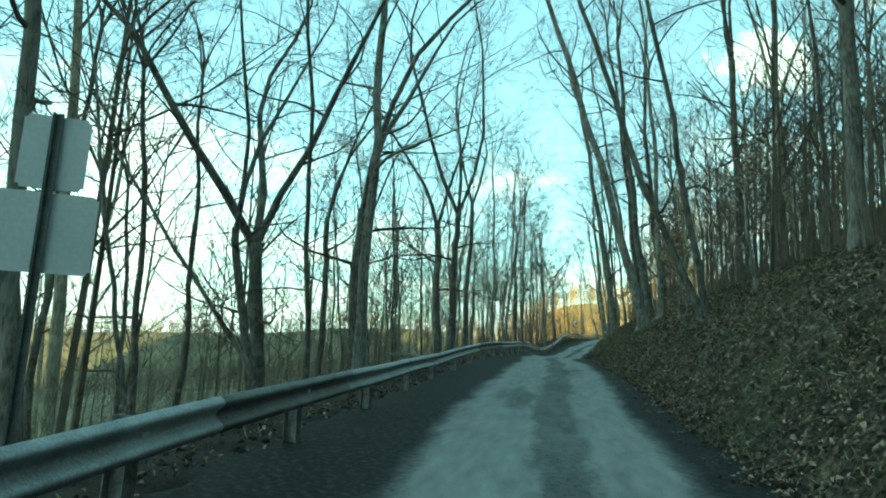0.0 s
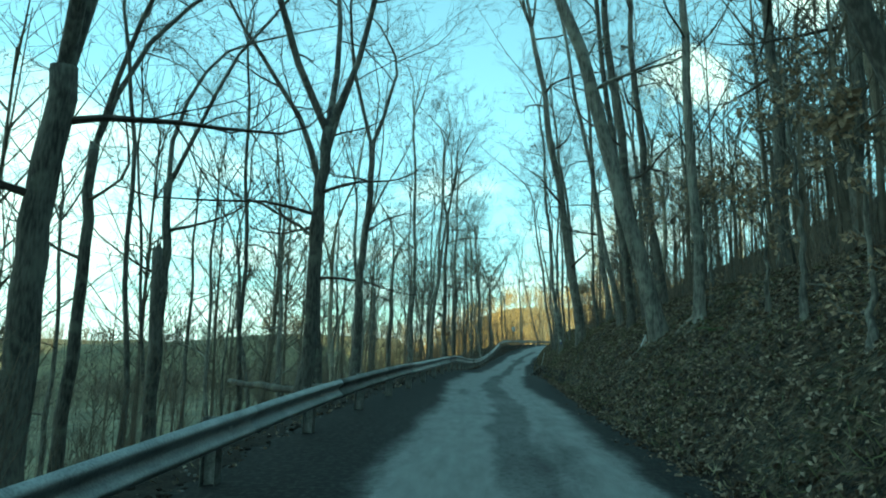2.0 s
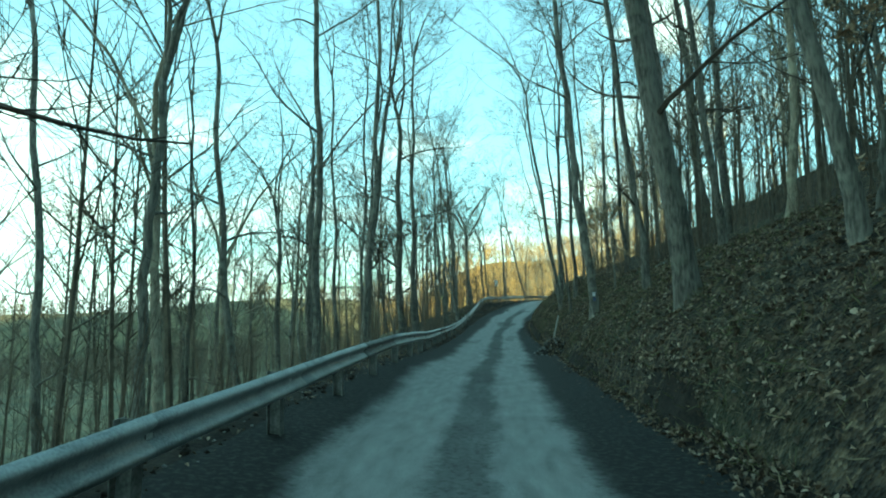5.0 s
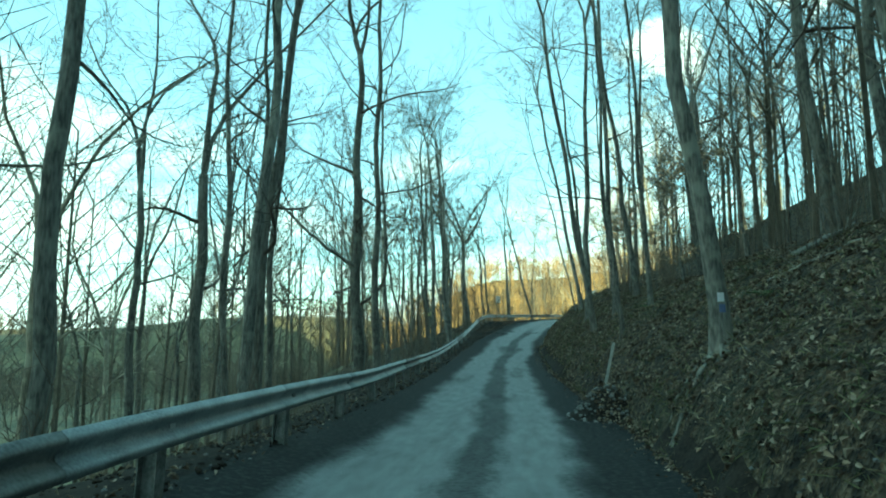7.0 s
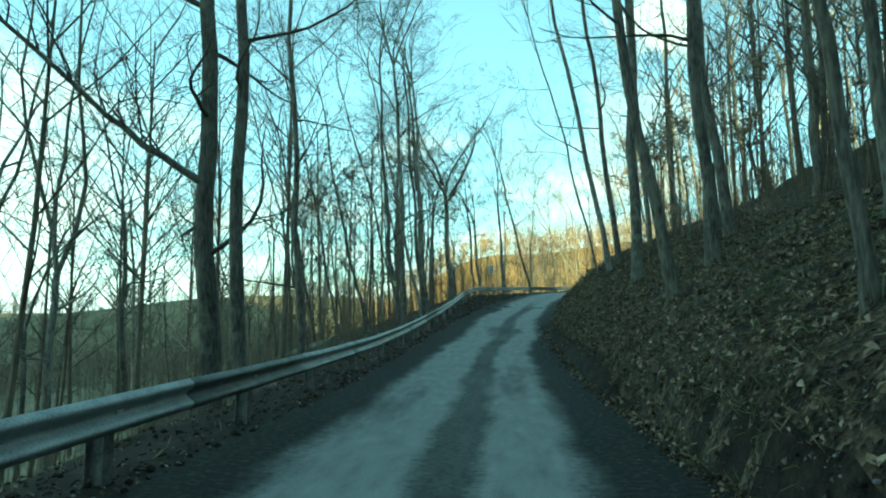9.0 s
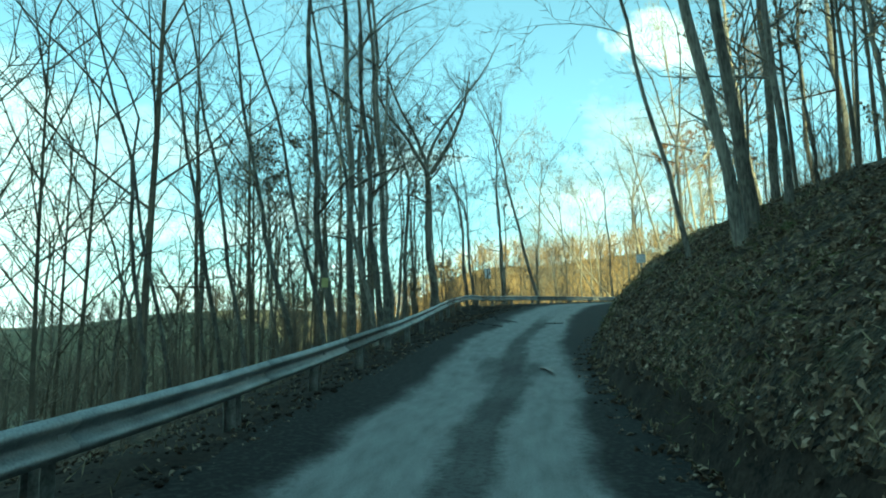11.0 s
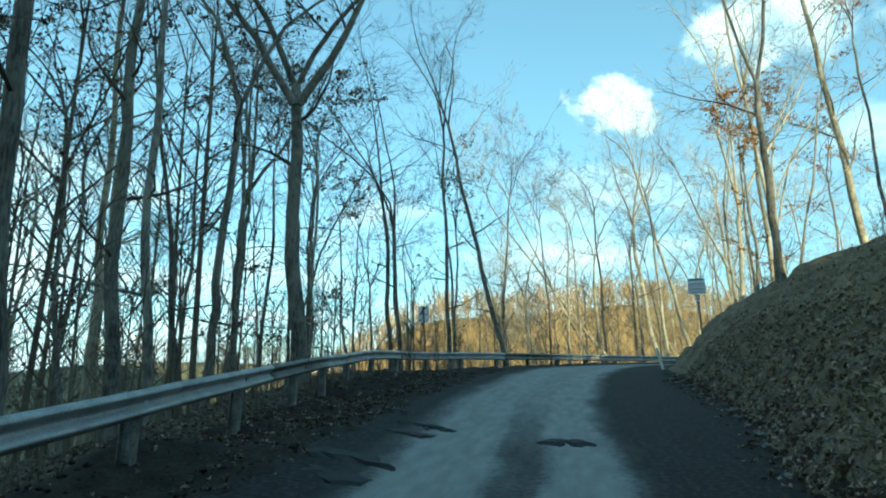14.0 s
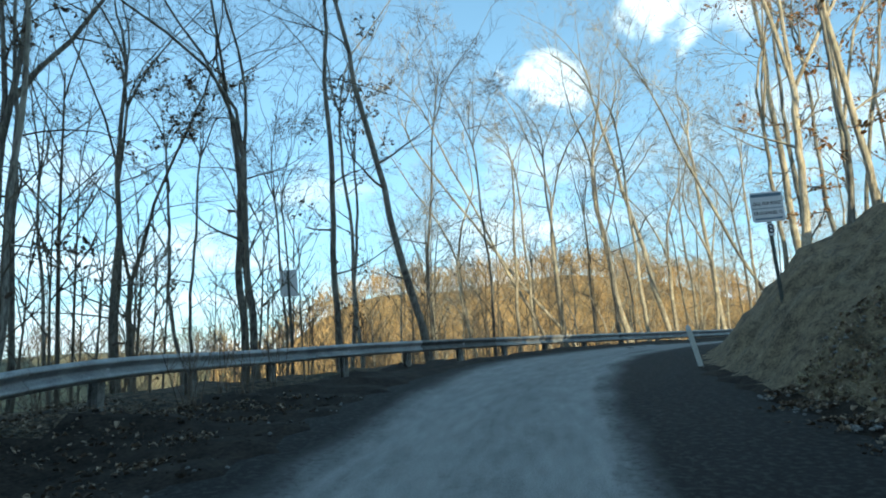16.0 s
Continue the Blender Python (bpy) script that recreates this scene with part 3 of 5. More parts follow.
# ---- trees ----
class Wood:
    """Collects tubes for one mesh; twigs are gathered and built together."""

    def __init__(self):
        self.verts, self.faces, self.fine = [], [], []

    def tube(self, points, radii, sides):
        p = np.array(points, float)
        r = np.array(radii, float)
        way = np.gradient(p, axis=0)
        way /= np.linalg.norm(way, axis=1)[:, None] + 1e-9
        ref = np.array([1.0, 0, 0]) if abs(way[0][2]) > 0.7 else np.array([0, 0, 1.0])
        a = np.cross(way, ref)
        a /= np.linalg.norm(a, axis=1)[:, None] + 1e-9
        b = np.cross(way, a)
        ang = np.arange(sides) * 2 * math.pi / sides
        ring = p[:, None] + r[:, None, None] * (np.cos(ang)[None, :, None] * a[:, None] + np.sin(ang)[None, :, None] * b[:, None])
        base = len(self.verts)
        self.verts += [tuple(v) for v in ring.reshape(-1, 3).tolist()]
        n = len(p)
        for k in range(n - 1):
            for j in range(sides):
                q = base + k * sides
                self.faces.append((q + j, q + (j + 1) % sides, q + sides + (j + 1) % sides, q + sides + j))
        if sides > 4:
            self.faces.append(tuple(base + (n - 1) * sides + j for j in range(sides)))

    def twig(self, a, b, r):
        self.fine.append((*a, *b, r))

    def finish(self):
        """Builds the gathered twigs as three-sided tapering tubes."""
        if not self.fine:
            return self
        f = np.array(self.fine, float)
        a, b, r = f[:, 0:3], f[:, 3:6], f[:, 6:7]
        way = (b - a) / (np.linalg.norm(b - a, axis=1)[:, None] + 1e-9)
        s = np.cross(way, np.where(np.abs(way[:, 2:3]) > 0.7, [[1.0, 0, 0]], [[0, 0, 1.0]]))
        s /= np.linalg.norm(s, axis=1)[:, None] + 1e-9
        t = np.cross(way, s)
        v = np.empty((len(f), 6, 3))
        for j in range(3):
            out = math.cos(j * 2.0944) * s + math.sin(j * 2.0944) * t
            v[:, j], v[:, 3 + j] = a + out * r, b + out * r * 0.45
        base = len(self.verts) + np.arange(len(f))[:, None] * 6
        self.verts += [tuple(q) for q in v.reshape(-1, 3).tolist()]
        for j in range(3):
            k = (j + 1) % 3
            self.faces += [tuple(q) for q in (base + np.array([j, k, 3 + k, 3 + j])).tolist()]
        self.fine = []
        return self


def wood_ob(name, wood, mat, parent, smooth=False):
    wood.finish()
    return mesh_ob(name, wood.verts, wood.faces, mat, parent, smooth)


def unit(v):
    return v / (math.sqrt(float(v[0] * v[0] + v[1] * v[1] + v[2] * v[2])) + 1e-9)


def bough(rng, wood, start, way, length, r0, level, lift, top_level=3, dense=1.0):
    """A limb that sweeps out and turns up, with alternate branches and a spray of twigs. Level 1 is a main limb, 3 a twig."""
    if level >= 3:
        p, w = np.array(start), unit(np.array(way))
        if dense < 1:
            wood.twig(p, p + w * length, r0 * 1.45)
            return
        mid = p + w * length * 0.55
        wood.twig(p, mid, r0)
        w = unit(w + np.array([rng.uniform(-0.3, 0.3), rng.uniform(-0.3, 0.3), rng.uniform(-0.05, 0.35)]))
        wood.twig(mid, mid + w * length * 0.5, r0 * 0.62)
        return
    n = (8, 8, 5)[level] if dense >= 1 else (8, 6, 3)[level]
    pts, p, w = [np.array(start, float)], np.array(start, float), unit(np.array(way, float))
    drift = np.array([rng.gauss(0, 1), rng.gauss(0, 1), rng.gauss(0, 0.6)])
    for k in range(n):
        f = k / n
        drift = 0.6 * drift + np.array([rng.gauss(0, 1), rng.gauss(0, 1), rng.gauss(0, 0.7)])
        w = unit(w + drift * (0.05, 0.15, 0.19)[level] + np.array([0, 0, lift * (2.2 * f - 0.5)]))
        p = p + w * length / n
        pts.append(p)
    end = (0.25, 0.16, 0.30)[level]
    wood.tube(pts, [r0 * (1 - (1 - end) * (k / n) ** 0.8) for k in range(n + 1)], (6, 5, 3)[level] if dense >= 1 else (6, 4, 3)[level])
    if level >= top_level:
        return
    count = max(3, int((9, 8.5, 5.5)[level] * dense * rng.uniform(0.8, 1.2)))
    turn = rng.uniform(0, 6.28)
    for c in range(count):
        f = 0.18 + 0.80 * (c + rng.random()) / count
        k = min(int(f * n), n - 1)
        g = f * n - k
        q = pts[k] * (1 - g) + pts[k + 1] * g
        d = unit(pts[k + 1] - pts[k])
        turn += 2.4 + rng.uniform(-0.6, 0.6)
        a = unit(np.cross(d, np.array([0.3, 0.2, 1.0])))
        e = a * math.cos(turn) + np.cross(d, a) * math.sin(turn)
        spread = rng.uniform(0.5, 0.95)
        w2 = d * math.cos(spread) + e * math.sin(spread)
        if level == 1:
            size = length * rng.uniform(0.28, 0.48) * (1.15 - 0.6 * f)
            bough(rng, wood, q, w2, size, max(r0 * (1 - 0.8 * f) * rng.uniform(0.36, 0.5), 0.007), 2, lift * 0.9, top_level, dense)
        else:
            bough(rng, wood, q, w2, max(length * rng.uniform(0.35, 0.6) * (1.1 - 0.4 * f), 0.35), max(r0 * 0.42, 0.0052), 3, lift, top_level, dense)
    if level == 2:  # the end sprays out
        for _ in range(2):
            bough(rng, wood, pts[-1], unit(pts[-1] - pts[-2]) + np.array([rng.uniform(-0.5, 0.5), rng.uniform(-0.5, 0.5), rng.uniform(-0.1, 0.4)]), max(length * rng.uniform(0.3, 0.5), 0.3), max(r0 * 0.3, 0.005), 3, lift, 3, dense)


def tree(name, seed, height=17.0, radius=0.16, lean=(0, 0), fork=0.0, first=0.42, limbs=11, curve=0.25, mat=None, spread=1.0, top_level=3, dense=1.0, label="", sides=9, rise_by=0.0):
    """A bare broadleaf tree at the origin: an Empty with a trunk and a crown. The stem splits into rising leaders at fork, or high up."""
    rng = random.Random(seed)
    mat = mat or BARK
    trunk, crown = Wood(), Wood()
    n = 14
    bend = np.array([rng.uniform(-1, 1), rng.uniform(-1, 1)]) * curve
    stop = fork if fork else height * rng.uniform(0.58, 0.74)
    pts, radii = [], []
    for k in range(n + 1):
        f = k / n
        z = -0.6 + (stop + 0.6) * f
        g = max(z, 0) / height
        x = lean[0] * z + bend[0] * math.sin(g * 5.2) + 0.06 * math.sin(z * 1.1 + rng.uniform(0, 0.4)) + rng.uniform(-1, 1) * 0.035
        y = lean[1] * z + bend[1] * math.sin(g * 4.4 + 0.6) - bend[1] * math.sin(0.6) + rng.uniform(-1, 1) * 0.035
        pts.append(np.array([x, y, z]))
        flare = 1 + 0.55 * math.exp(-max(z, 0) / 0.3)
        radii.append(max(radius * flare * (1 - 0.80 * max(z, 0) / height), 0.012))
    trunk.tube(pts, radii, sides)
    tips = [(pts, radii, max(4, int(limbs * 0.55)) if not fork else 2, first if not fork else 0.55)]
    d = unit(pts[-1] - pts[-2])
    turn = rng.uniform(0, math.pi)
    leaders = rng.choice((2, 2, 3)) if fork else rng.choice((3, 3, 4))
    for s in range(leaders):
        main = s == 0 and not fork
        e = np.array([math.cos(turn + s * 6.283 / leaders), math.sin(turn + s * 6.283 / leaders), 0])
        ang = (0.1 if main else rng.uniform(0.16, 0.36)) * spread
        w, p, sub, rr = unit(d * math.cos(ang) + e * math.sin(ang)), pts[-1] - d * 0.12, [], []
        m, reach = 9, (height - stop) * (1.0 if main else rng.uniform(0.72, 0.98))
        r = radii[-1] * (0.9 if main else rng.uniform(0.6, 0.8))
        drift = np.zeros(3)
        for k in range(m + 1):
            sub.append(p)
            rr.append(max(r * (1 - 0.9 * k / m), 0.011))
            drift = 0.55 * drift + np.array([rng.gauss(0, 1), rng.gauss(0, 1), 0]) * 0.15
            w = unit(w + drift + np.array([0, 0, 0.11]))
            p = p + w * reach / m
        trunk.tube(sub, rr, 7)
        tips.append((sub, rr, max(3, round(limbs * (0.42 if not fork else 0.62))), 0.12))
    for sub, rr, count, lo in tips:
        turn = rng.uniform(0, 6)
        hi = 0.97 if sub is not pts else (0.98 if not fork else 0.95)
        for c in range(count):
            f = lo + (hi - lo) * (c + rng.random() * 0.9) / count
            k = min(int(f * (len(sub) - 1)), len(sub) - 2)
            g = f * (len(sub) - 1) - k
            q = sub[k] * (1 - g) + sub[k + 1] * g
            turn += 2.4 + rng.uniform(-0.5, 0.5)
            rise = max(q[2], 0) / height
            up = rng.uniform(-0.05, 0.35) + 0.75 * rise + rise_by
            w = np.array([math.cos(turn) * spread, math.sin(turn) * spread, up])
            length = 0.30 * height * math.sqrt(max(1.02 - rise, 0.05)) * rng.uniform(0.6, 1.1)
            if rise < 0.4:
                length *= 0.65
            bough(rng, crown, q, w, length, min(max(rr[k] * rng.uniform(0.32, 0.5), 0.011), 0.075), 1, 0.13, top_level, dense)
        if sub is not pts:
            for _ in range(2):
                bough(rng, crown, sub[-1], unit(sub[-1] - sub[-2]) + np.array([rng.uniform(-0.5, 0.5), rng.uniform(-0.5, 0.5), 0.1]), 0.07 * height, 0.011, 2, 0.1, top_level, dense)
    top = new(name)
    wood_ob("trunk", trunk, mat, top, True)
    wood_ob("crown", crown, TWIG if mat is BARK else mat, top)
    tagged(top, label or "bare grey-barked broadleaf tree on the leaf-littered slope", "tree")
    return top


def ground_at(x, y):
    return float(land(x, y)[0])



SPOTS = []


def stand(ob, x, y, lean=(0, 0), turn=0.0, scale=1.0):
    return Matrix.Translation((x, y, ground_at(x, y))) @ Matrix(((1, 0, lean[0], 0), (0, 1, lean[1], 0), (0, 0, 1, 0), (0, 0, 0, 1))).normalized() @ Matrix.Rotation(turn, 4, "Z") @ Matrix.Scale(scale, 4)


def hero(x, y, radius, lx, ly, fork):
    """A tree of its own shape beside the road."""
    seed = len(SPOTS) + 101
    rng = random.Random(seed)
    SPOTS.append((x, y))
    big = radius > 0.15
    height = (22 + rng.uniform(0, 5)) if big else (15 + 40 * radius + rng.uniform(0, 3))
    # past x 36 the bark gets the colour with sunlight painted in
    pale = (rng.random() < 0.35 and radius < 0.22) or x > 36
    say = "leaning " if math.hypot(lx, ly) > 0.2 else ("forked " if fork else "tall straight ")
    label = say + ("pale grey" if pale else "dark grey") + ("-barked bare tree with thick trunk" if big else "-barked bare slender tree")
    t = tree("tree", seed, height, radius, (lx, ly), fork, rng.uniform(0.16, 0.34), 13 if big else 10, 0.22, (BARK_SUNLIT if x > 36 else BARK_PALE) if pale or x > 36 else BARK, label=label, dense=1.0 if radius > 0.1 else 0.95, rise_by=0.5 if x > 36 else 0.1)
    t.location = (x, y, ground_at(x, y))
    return t


hero(-4.76, 18.61, 0.22, -0.072, 0.004, 5.0)
hero(-4.26, 16.32, 0.123, -0.143, 0.009, 4.8)
hero(-2.42, 27.21, 0.064, -0.109, 0.013, 0)
hero(-2.7, 23.2, 0.25, -0.02, 0.0, 6.6)
hero(-2.05, 19.3, 0.18, 0.0, 0.0, 0)
hero(-2.72, 14.79, 0.071, -0.064, 0.001, 0)
hero(-5.84, 9.46, 0.161, -0.07, 0.001, 0)
hero(-4.46, 9.99, 0.043, -0.163, 0.003, 4.8)
hero(0.72, 37.3, 0.25, -0.03, 0.0, 8.5)
hero(1.0, 28.4, 0.165, 0.0, 0.0, 6.6)
hero(9.8, 26.5, 0.12, -0.05, 0.0, 0)
hero(2.1, 36.0, 0.155, 0.03, 0.0, 9.0)
hero(-3.89, 34.65, 0.075, -0.141, 0.015, 0)
hero(-4.43, 44.3, 0.11, -0.05, 0.0, 0)
hero(-2.02, 49.4, 0.136, -0.064, 0.007, 0)
hero(-1.89, 36.59, 0.099, -0.045, 0.008, 0)
hero(-1.7, 38.62, 0.087, -0.135, 0.023, 6.7)
hero(1.76, 44.6, 0.118, 0.041, -0.007, 8.0)
hero(5.15, 50.8, 0.14, -0.011, 0.002, 0)
hero(3.1, 61.3, 0.13, -0.01, 0.0, 8.5)
hero(6.95, 56.6, 0.13, 0.09, -0.01, 0)
hero(4.46, 62.6, 0.21, 0.0, 0.0, 9.0)
hero(2.7, 53.2, 0.15, -0.094, 0.014, 0)
hero(0.47, 54.71, 0.087, -0.007, 0.001, 0)
hero(6.75, 56.0, 0.14, 0.05, -0.01, 0)
hero(6.8, 57.32, 0.075, 0.015, -0.002, 0)
hero(7.07, 58.59, 0.089, 0.048, -0.007, 0)
hero(2.3, 78.1, 0.15, 0.0, 0.0, 7.0)
hero(11.11, 73.55, 0.113, -0.039, 0.006, 0)
hero(5.81, 60.01, 0.102, -0.024, 0.004, 0)
hero(9.55, 68.2, 0.23, -0.01, 0.0, 0)
hero(10.2, 67.6, 0.155, 0.0, 0.0, 0)
hero(3.88, 81.25, 0.12, -0.03, 0.0, 8.7)
hero(2.53, 87.5, 0.095, -0.055, 0.009, 11.4)
hero(8.64, 102.16, 0.133, -0.054, 0.009, 0)
hero(10.73, 95.37, 0.114, -0.183, 0.03, 0)
hero(13.92, 92.02, 0.106, -0.21, 0.034, 0)
hero(16.94, 102.5, 0.19, -0.02, 0.0, 0)
hero(21.25, 105.0, 0.251, -0.024, 0.004, 9.3)
hero(16.0, 91.8, 0.16, -0.03, 0.01, 0)
hero(17.49, 93.38, 0.135, -0.039, 0.007, 0)
hero(17.7, 94.5, 0.15, -0.06, 0.01, 0)
hero(15.22, 85.15, 0.059, -0.244, 0.041, 0)
hero(10.51, 85.18, 0.069, -0.095, 0.016, 6.6)
hero(10.63, 87.22, 0.064, -0.237, 0.04, 0)
hero(15.38, 87.68, 0.13, -0.077, 0.014, 0)
hero(16.85, 90.25, 0.097, -0.193, 0.034, 0)
hero(17.12, 91.0, 0.128, -0.072, 0.013, 0)
hero(18.3, 100.0, 0.11, -0.03, 0.0, 0)
hero(19.0, 102.3, 0.12, 0.03, 0.0, 8.0)
hero(12.15, 91.47, 0.087, -0.183, 0.032, 0)
hero(17.55, 107.63, 0.099, -0.143, 0.036, 0)
hero(18.61, 112.64, 0.108, -0.008, 0.002, 0)
hero(21.85, 120.16, 0.096, -0.025, 0.006, 0)
hero(26.01, 115.96, 0.121, -0.069, 0.018, 7.1)
hero(31.98, 117.86, 0.149, -0.223, 0.057, 0)
hero(30.39, 122.26, 0.101, -0.068, 0.017, 0)
hero(25.76, 117.43, 0.134, -0.057, 0.019, 9.0)
hero(21.77, 118.75, 0.116, -0.003, 0.001, 0)
hero(19.94, 121.53, 0.088, -0.124, 0.041, 0)
hero(28.6, 116.8, 0.12, -0.03, 0.0, 0)
hero(47.67, 128.61, 0.2, -0.131, 0.043, 12.1)
hero(50.17, 127.96, 0.167, -0.214, 0.07, 0)
hero(56.38, 130.5, 0.187, -0.077, 0.025, 0)
hero(52.59, 121.67, 0.105, -0.448, 0.148, 0)
hero(43.66, 127.11, 0.102, -0.693, 0.228, 0)
hero(40.07, 124.07, 0.082, -0.44, 0.145, 0)
hero(40.1, 107.17, 0.089, -0.103, 0.034, 0)
hero(39.09, 99.01, 0.124, -0.114, 0.02, 0)
hero(39.42, 109.41, 0.061, -0.018, 0.006, 4.6)
hero(38.66, 108.05, 0.099, 0.054, -0.018, 4.4)
hero(46.7, 109.2, 0.2, -0.1, 0.03, 0)
hero(47.66, 116.04, 0.17, -0.05, 0.02, 0)
hero(40.99, 108.76, 0.08, 0.071, -0.023, 3.2)
hero(43.0, 110.14, 0.068, 0.219, -0.072, 0)
hero(7.77, 17.76, 0.111, -0.345, 0.036, 0)
hero(8.08, 18.36, 0.103, -0.168, 0.017, 0)
hero(11.4, 33.9, 0.137, -0.105, 0.002, 0)
hero(9.74, 28.36, 0.217, -0.275, 0.046, 0)
hero(11.66, 32.94, 0.19, -0.111, 0.019, 0)
hero(12.37, 41.46, 0.228, -0.147, 0.025, 0)
hero(12.69, 37.78, 0.122, -0.176, 0.03, 0)
hero(13.35, 35.27, 0.168, -0.086, 0.014, 0)
hero(14.3, 50.65, 0.14, -0.085, 0.013, 0)
hero(14.17, 46.58, 0.104, -0.125, 0.019, 0)
hero(17.05, 49.68, 0.18, -0.091, 0.014, 0)
hero(18.96, 50.36, 0.144, -0.088, 0.014, 0)
hero(17.93, 59.9, 0.075, -0.04, 0.01, 0)
hero(18.23, 64.93, 0.114, -0.139, 0.022, 0)
hero(16.5, 58.7, 0.062, -0.04, 0.01, 0)
hero(21.43, 67.89, 0.129, -0.116, 0.019, 0)
hero(20.0, 69.9, 0.15, 0.02, 0.0, 0)
hero(19.3, 65.3, 0.12, -0.03, 0.0, 0)
hero(23.33, 80.4, 0.057, -0.227, 0.038, 0)
hero(22.54, 77.35, 0.112, -0.174, 0.029, 0)
hero(23.18, 77.86, 0.12, -0.097, 0.016, 0)
hero(25.61, 79.91, 0.089, -0.053, 0.009, 0)

KINDS = [
    tree("tree", 1, 22, 0.14, (0.02, 0), 0, 0.35, 10, dense=0.75),
    tree("tree", 2, 19, 0.11, (-0.03, 0.02), 0, 0.3, 9, dense=0.75),
    tree("tree", 3, 24, 0.17, (0.0, 0.02), 9.5, 0.4, 10, dense=0.75),
    tree("tree", 4, 16, 0.075, (0.03, -0.02), 0, 0.3, 8, 0.4, dense=0.85),
    tree("tree", 5, 21, 0.13, (-0.02, -0.02), 7.0, 0.4, 10, dense=0.75),
    tree("tree", 6, 12, 0.05, (0.05, 0.03), 0, 0.25, 7, 0.5, dense=0.75),
    tree("tree", 7, 23, 0.15, (0.03, 0.01), 0, 0.3, 15, mat=BARK_SUNLIT, dense=0.95, rise_by=0.55),
    tree("tree", 8, 20, 0.13, (-0.04, 0.02), 6.5, 0.3, 14, 0.4, mat=BARK_SUNLIT, spread=1.0, dense=0.95, rise_by=0.55),
    tree("tree", 9, 18, 0.10, (0.02, 0.02), 0, 0.25, 14, 0.4, mat=BARK_SUNLIT, spread=1.0, dense=0.95, rise_by=0.55),
]


def scatter_trees(limit):
    """Woodland behind the first row, thinner with distance from the road."""
    rng = random.Random(11)
    placed, made, tries = set(), 0, 0
    while made < limit and tries < 6000:
        tries += 1
        right = rng.random() < 0.58
        k = rng.randrange(38, 40 + 150)
        u = (6.0 + abs(rng.gauss(0, 1)) * 13) if right else -(9.5 + abs(rng.gauss(0, 1)) * 14)
        p = ROAD_LINE[min(k, len(ROAD_LINE) - 1), :2] + ROAD_SIDE[min(k, len(ROAD_LINE) - 1)] * u
        i, off = road_place(p[0], p[1])
        if abs(off[0]) < (5.5 if right else 8.5) or (off[0] > 0) != right:
            continue
        if p[1] > 92 and right and off[0] < 12:
            continue
        if any((p[0] - a) ** 2 + (p[1] - b) ** 2 < 1.9**2 for a, b in SPOTS):
            continue
        SPOTS.append((float(p[0]), float(p[1])))
        kind = rng.choice((0, 1, 2, 3, 3, 4, 5, 6, 7, 8))
        side = ROAD_SIDE[i[0]]
        tilt = (-rng.uniform(0.0, 0.11) if right else rng.uniform(-0.08, 0.06))
        m = stand(None, p[0], p[1], (side[0] * tilt, side[1] * tilt), rng.uniform(0, 6.28), rng.uniform(0.85, 1.2))
        if kind not in placed:
            placed.add(kind)
            KINDS[kind].matrix_basis = m
        else:
            copy_thing(KINDS[kind], m)
        made += 1


scatter_trees(135)


def corner_trees():
    """Thick shaded wood below the guardrail on the last stretch."""
    rng = random.Random(78)
    made, tries = 0, 0
    while made < 14 and tries < 3000:
        tries += 1
        x, y = rng.uniform(0, 30), rng.uniform(86, 138)
        i, off = road_place(x, y)
        if not -26 < off[0] < -11 or any((x - a) ** 2 + (y - b) ** 2 < 1.7**2 for a, b in SPOTS):
            continue
        SPOTS.append((x, y))
        ob = copy_thing(KINDS[rng.choice((1, 3, 5, 3, 4, 1))], stand(None, x, y, (rng.uniform(-0.12, 0.03), rng.uniform(-0.04, 0.04)), rng.uniform(0, 6.28), rng.uniform(0.85, 1.2)))
        tagged(ob, "dark bare tree on the slope below the guardrail", "tree")
        made += 1


def spur_trees():
    """Pale trees on the back of the spur and beyond the second leg, in the low sun."""
    rng = random.Random(77)
    made, tries = 0, 0
    while made < 58 and tries < 3000:
        tries += 1
        x, y = rng.uniform(34, 70), rng.uniform(102, 146)
        i, off = road_place(x, y)
        if abs(off[0]) < 5.0 or (off[0] > 0 and (abs(off[0]) < 6 or spur_line(x, y) > 3)) or off[0] < -28 or (x - 25) > 1.6 * (y - 96):
            continue
        if any((x - a) ** 2 + (y - b) ** 2 < 2.6**2 for a, b in SPOTS):
            continue
        SPOTS.append((x, y))
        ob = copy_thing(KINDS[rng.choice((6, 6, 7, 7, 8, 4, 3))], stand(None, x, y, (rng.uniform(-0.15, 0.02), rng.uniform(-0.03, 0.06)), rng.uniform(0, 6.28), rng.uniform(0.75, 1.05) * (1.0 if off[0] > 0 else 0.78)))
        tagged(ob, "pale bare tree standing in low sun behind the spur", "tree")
        made += 1


corner_trees()
spur_trees()


def merged(name, templates, places, mat, label, category, smooth=False):
    """Many copies of small template meshes joined into one mesh of kind stuff. places: (template, 4x4 array)."""
    vs, fs, count = [], [], 0
    for k, m in places:
        v, f = templates[k]
        vs.append(v @ m[:3, :3].T + m[:3, 3])
        fs += [tuple(a + count for a in face) for face in f]
        count += len(v)
    ob = mesh_ob(name, np.concatenate(vs).tolist(), fs, mat, smooth=smooth)
    return tagged(ob, label, category, kind="stuff")


